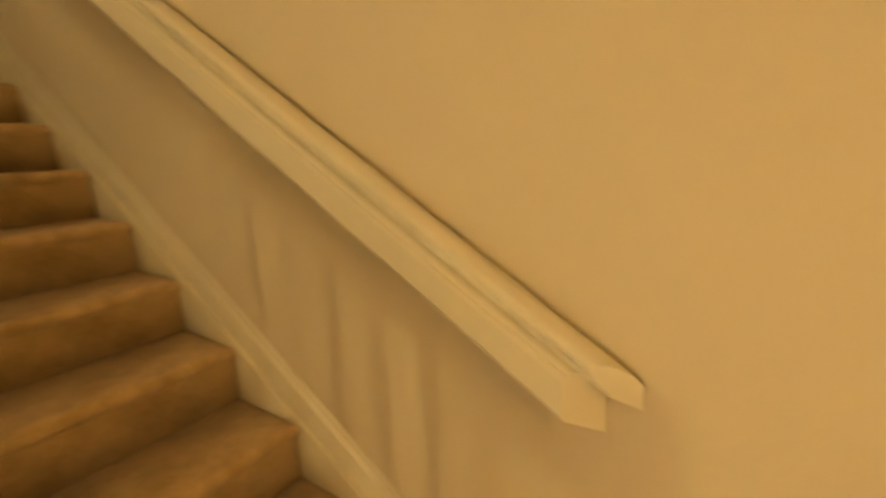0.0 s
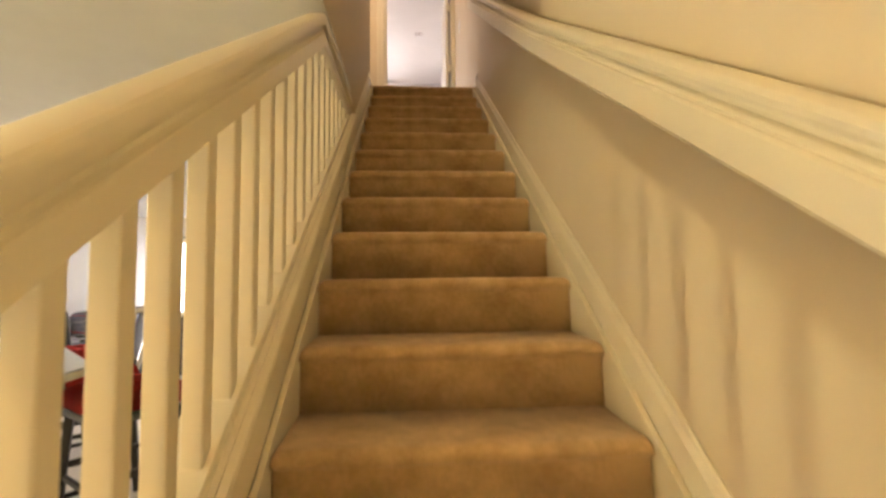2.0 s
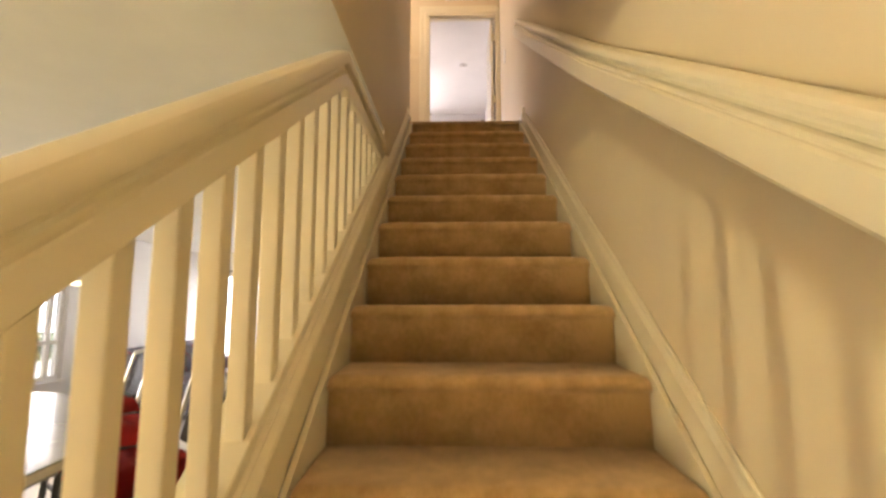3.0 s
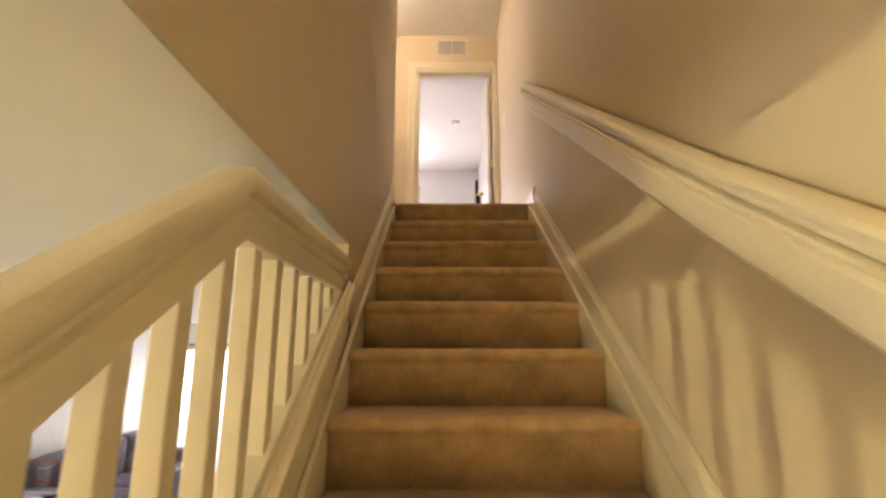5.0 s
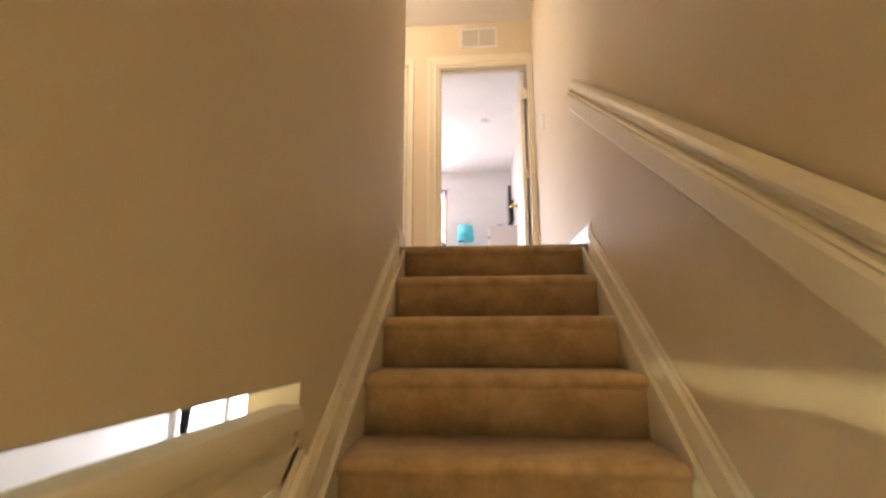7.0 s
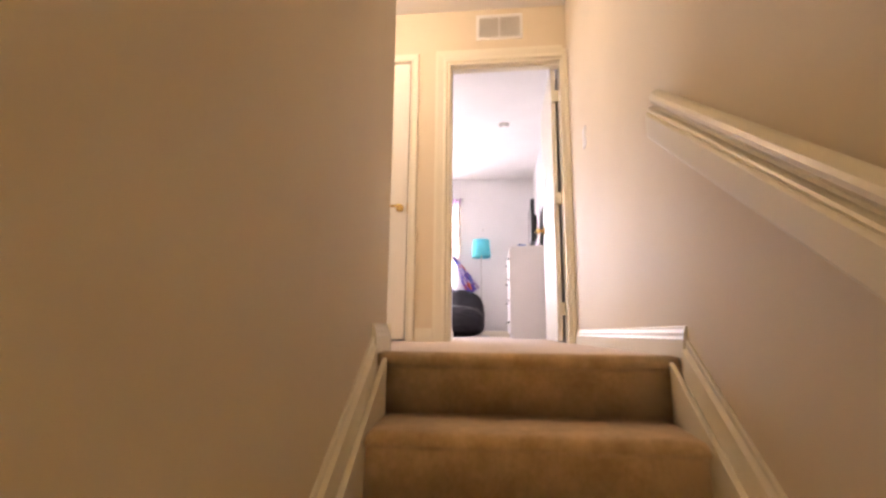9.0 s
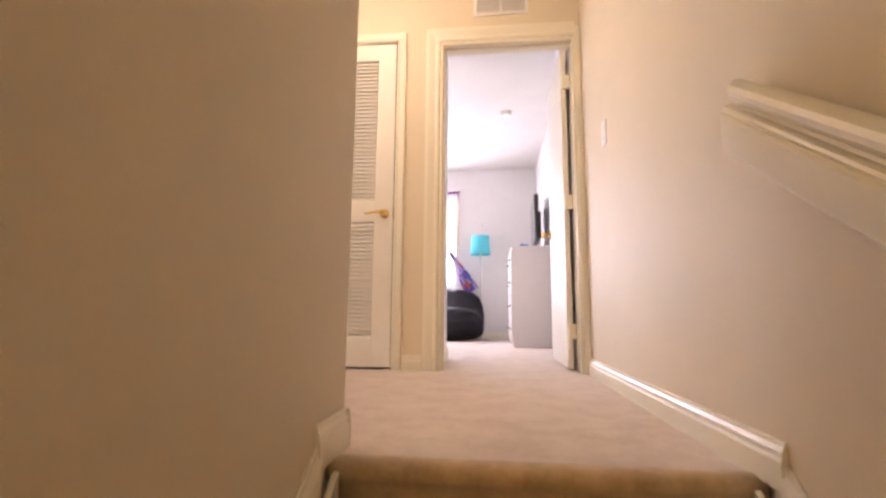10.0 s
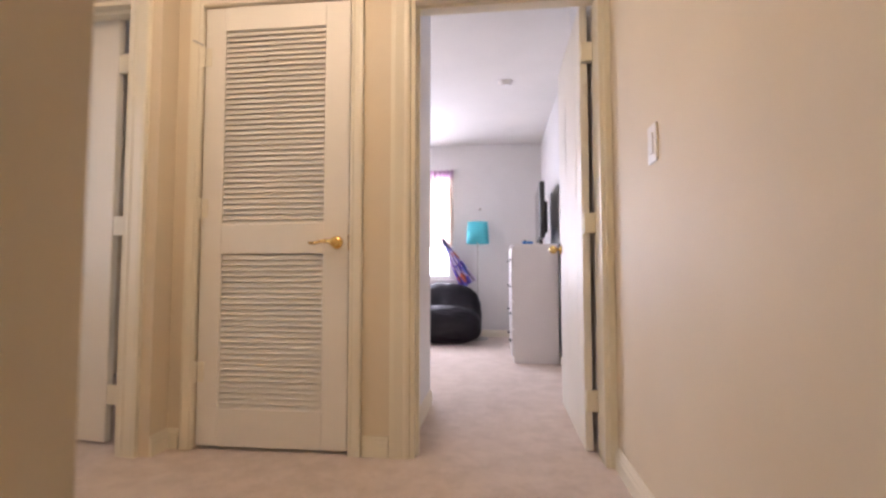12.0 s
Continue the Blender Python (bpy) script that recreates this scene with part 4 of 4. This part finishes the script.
part("seat", box(B(), -0.24, 0.24, -0.24, 0.24, 0.44, 0.52, 0.035, 3), PLASTIC, oc, smooth=True)
bm = box(B(), -0.22, 0.22, 0.20, 0.27, 0.56, 0.98, 0.035, 3)
for v in bm.verts:
    v.co.y += 0.10 * (v.co.z - 0.56) + 0.25 * v.co.x ** 2 * -1
part("backrest", bm, PLASTIC, oc, smooth=True)
part("back_bar", bar(B(), (0, 0.2, 0.46), (0, 0.27, 0.66), 0.06, 0.02), PLASTIC, oc)
part("column", rod(B(), (0, 0, 0.10), (0, 0, 0.45), 0.028), PLASTIC, oc)
for k in range(5):
    a = k * 2 * math.pi / 5
    leg = part("base_spoke", bar(B(), (0, 0, 0.11), (0.27 * math.cos(a), 0.27 * math.sin(a), 0.07), 0.04, 0.03), PLASTIC, oc)
    part("castor", rod(B(), (0.27 * math.cos(a) - 0.02, 0.27 * math.sin(a), 0.03), (0.27 * math.cos(a) + 0.02, 0.27 * math.sin(a), 0.03), 0.03), PLASTIC, leg)
for a in (-1, 1):
    part("armrest", box(B(), a * 0.27 - 0.03, a * 0.27 + 0.03, -0.14, 0.14, 0.66, 0.69, 0.012, 2), PLASTIC, oc)
    part("arm_post", bar(B(), (a * 0.27, 0, 0.47), (a * 0.27, 0, 0.67), 0.03, 0.05), PLASTIC, oc)

# ---------------------------------------------------------------- bedroom
dr = thing("dresser", "white laminate dresser against the bedroom wall", "dresser")
DX0, DX1, DY0, DY1, DZ0, DZ1 = -0.315, 0.092, 3.985, 4.86, TOP, 3.945
part("side_panel", box(B(), DX0 + 0.012, DX1, DY0, DY0 + 0.018, DZ0, DZ1 - 0.02, 0.002, 1), WHITELAM, dr)
part("side_panel", box(B(), DX0 + 0.012, DX1, DY1 - 0.018, DY1, DZ0, DZ1 - 0.02, 0.002, 1), WHITELAM, dr)
part("top", box(B(), DX0, DX1 + 0.002, DY0 - 0.004, DY1 + 0.004, DZ1 - 0.02, DZ1, 0.002, 1), WHITELAM, dr)
part("back_panel", box(B(), DX1 - 0.008, DX1 - 0.001, DY0 + 0.018, DY1 - 0.018, DZ0 + 0.05, DZ1 - 0.02), DARKGAP, dr)
for k in range(4):
    z = DZ0 + 0.06 + k * 0.246
    d = part("drawer", box(B(), DX0 - 0.006, DX1 - 0.03, DY0 + 0.02, DY1 - 0.02, z, z + 0.238, 0.002, 1), WHITELAM, dr)
    for q in (0.12, 0.755):
        bm = bar(B(), (DX0 - 0.024, DY0 + q - 0.06, z + 0.13), (DX0 - 0.024, DY0 + q + 0.06, z + 0.13), 0.012, 0.012)
        bar(bm, (DX0 - 0.024, DY0 + q - 0.05, z + 0.13), (DX0 - 0.004, DY0 + q - 0.05, z + 0.13), 0.01, 0.01)
        bar(bm, (DX0 - 0.024, DY0 + q + 0.05, z + 0.13), (DX0 - 0.004, DY0 + q + 0.05, z + 0.13), 0.01, 0.01)
        part("handle", bm, PLASTIC, d, "black bar handle")
part("plinth", box(B(), DX0 + 0.03, DX1 - 0.03, DY0 + 0.02, DY1 - 0.02, DZ0, DZ0 + 0.055), WHITELAM, dr)

tv = thing("television", "flat black television standing on the dresser", "television", pose(-0.03, 4.45, DZ1, 0, 0, -2))
part("screen_body", box(B(), -0.016, 0.030, -0.40, 0.40, 0.065, 0.585, 0.008, 2), PLASTIC, tv)
part("screen", box(B(), -0.0185, -0.0165, -0.385, 0.385, 0.08, 0.57), SCREEN, tv)
part("rear_bulge", box(B(), 0.028, 0.066, -0.26, 0.26, 0.12, 0.42, 0.012, 2), PLASTIC, tv)
part("neck", box(B(), 0.0, 0.03, -0.05, 0.05, 0.01, 0.10, 0.004, 1), PLASTIC, tv)
part("foot", box(B(), -0.10, 0.10, -0.20, 0.20, 0.0, 0.012, 0.004, 1), BLUEPL, tv)
toy = thing("game_controller", "small blue plastic object on the dresser", "gadget", pose(-0.17, 4.10, DZ1))
bm = box(B(), -0.05, 0.05, -0.035, 0.035, 0, 0.032, 0.012, 3)
part("body", bm, BLUEPL, toy, smooth=True)
part("stick", rod(B(), (-0.02, 0, 0.03), (-0.02, 0, 0.045), 0.006, 0.009), PLASTIC, toy)
cord = bpy.data.curves.new("cord", "CURVE")
cord.dimensions, cord.bevel_depth, cord.bevel_resolution = "3D", 0.0065, 2
sp = cord.splines.new("BEZIER")
pts = ((0.104, 3.975, 3.95), (0.106, 3.975, 3.5), (0.103, 3.972, 3.22), (0.108, 3.975, 2.89))
sp.bezier_points.add(len(pts) - 1)
for b, p in zip(sp.bezier_points, pts):
    b.co, b.handle_left_type, b.handle_right_type = p, "AUTO", "AUTO"
cord.materials.append(PLASTIC)
tagged(new("power_cord", cord), "black power cord hanging behind the dresser", "cord")

lampm = thing("floor_lamp", "floor lamp with a turquoise drum shade", "lamp", pose(-0.685, 5.52, TOP))
bm = B()
bmesh.ops.create_cone(bm, cap_ends=False, segments=40, radius1=0.140, radius2=0.125, depth=0.265, matrix=Matrix.Translation((0, 0, 1.305)))
bmesh.ops.solidify(bm, geom=list(bm.faces), thickness=0.003)
part("shade", bm, SHADEM, lampm, "turquoise fabric shade", True)
part("pole", rod(B(), (0, 0, 0.02), (0, 0, 1.36), 0.009), STEEL, lampm)
part("base", rod(B(), (0, 0, 0), (0, 0, 0.022), 0.13, 0.12, 32), STEEL, lampm)
bm = B()
bmesh.ops.create_uvsphere(bm, u_segments=14, v_segments=10, radius=0.03, matrix=Matrix.Translation((0, 0, 1.38)))
part("bulb", bm, PLATE, lampm, smooth=True)
hook = thing("wall_hook", "small white hook on the bedroom wall", "hook")
part("plate", box(B(), -0.685, -0.635, 5.738, 5.749, 4.49, 4.53, 0.003, 1), PLATE, hook)
part("knob", rod(B(), (-0.66, 5.738, 4.505), (-0.66, 5.705, 4.515), 0.008, 0.012), STEEL, hook)

bm = B()
bmesh.ops.create_uvsphere(bm, u_segments=64, v_segments=48, radius=1.0)


def squarer(c, e):
    return math.copysign(abs(c) ** e, c)


for v in bm.verts:
    p = v.co.normalized()
    n = noise.noise(p * 1.7 + Vector((3, 1, 5)))
    c = abs(noise.noise(p * 3.4 + Vector((7, 2, 0))))
    r = 1 + 0.05 * n - 0.05 * max(0, 0.16 - c) / 0.16
    flat = math.hypot(p.x, p.y)
    wide = flat ** 0.55
    ang = math.atan2(p.y, p.x)
    box_r = 1 / (abs(math.cos(ang)) ** 3.4 + abs(math.sin(ang)) ** 3.4) ** (1 / 3.4)
    x, y = 0.43 * wide * box_r * math.cos(ang) * r, 0.36 * wide * box_r * math.sin(ang) * r
    up = squarer(p.z, 0.75)
    tall = 0.45 + 0.27 / (1 + math.exp(-(y - 0.03) * 22))         # the back stands higher than the seat
    tall -= 0.10 * math.exp(-((y + 0.0) ** 2) / 0.006) * max(0, 1 - (x / 0.38) ** 4)
    tall -= 0.05 * (x / 0.43) ** 2
    z = tall * 0.5 * (1 + up * r)
    v.co = Vector((x, y, max(0.0, z - 0.008)))
bean = tagged(new("bean_bag", data_of("bean_bag", bm, BEAN, True)), "slumped black vinyl bean bag chair on the carpet", "bean bag")
bean.matrix_world = pose(-1.07, 5.27, TOP)

rod_for("curtain_rod", (-2.6, 5.69, 5.02), (-0.98, 5.69, 5.02), PLATE, "white curtain rod over the bedroom window")
curtain("sheer_curtain", "cream sheer curtain with a pink band at its top", SHEER, pose(-1.20, 5.69, 5.02), 0.40, 1.0, 0, 1, 6)
cl = curtain("printed_curtain", "violet, blue and orange printed cloth pulled over the bean bag", PRINT, pose(-1.13, 5.62, 4.12, -3, -30, 0), 0.24, 0.66, 0, 1, 3, flare=0.12)
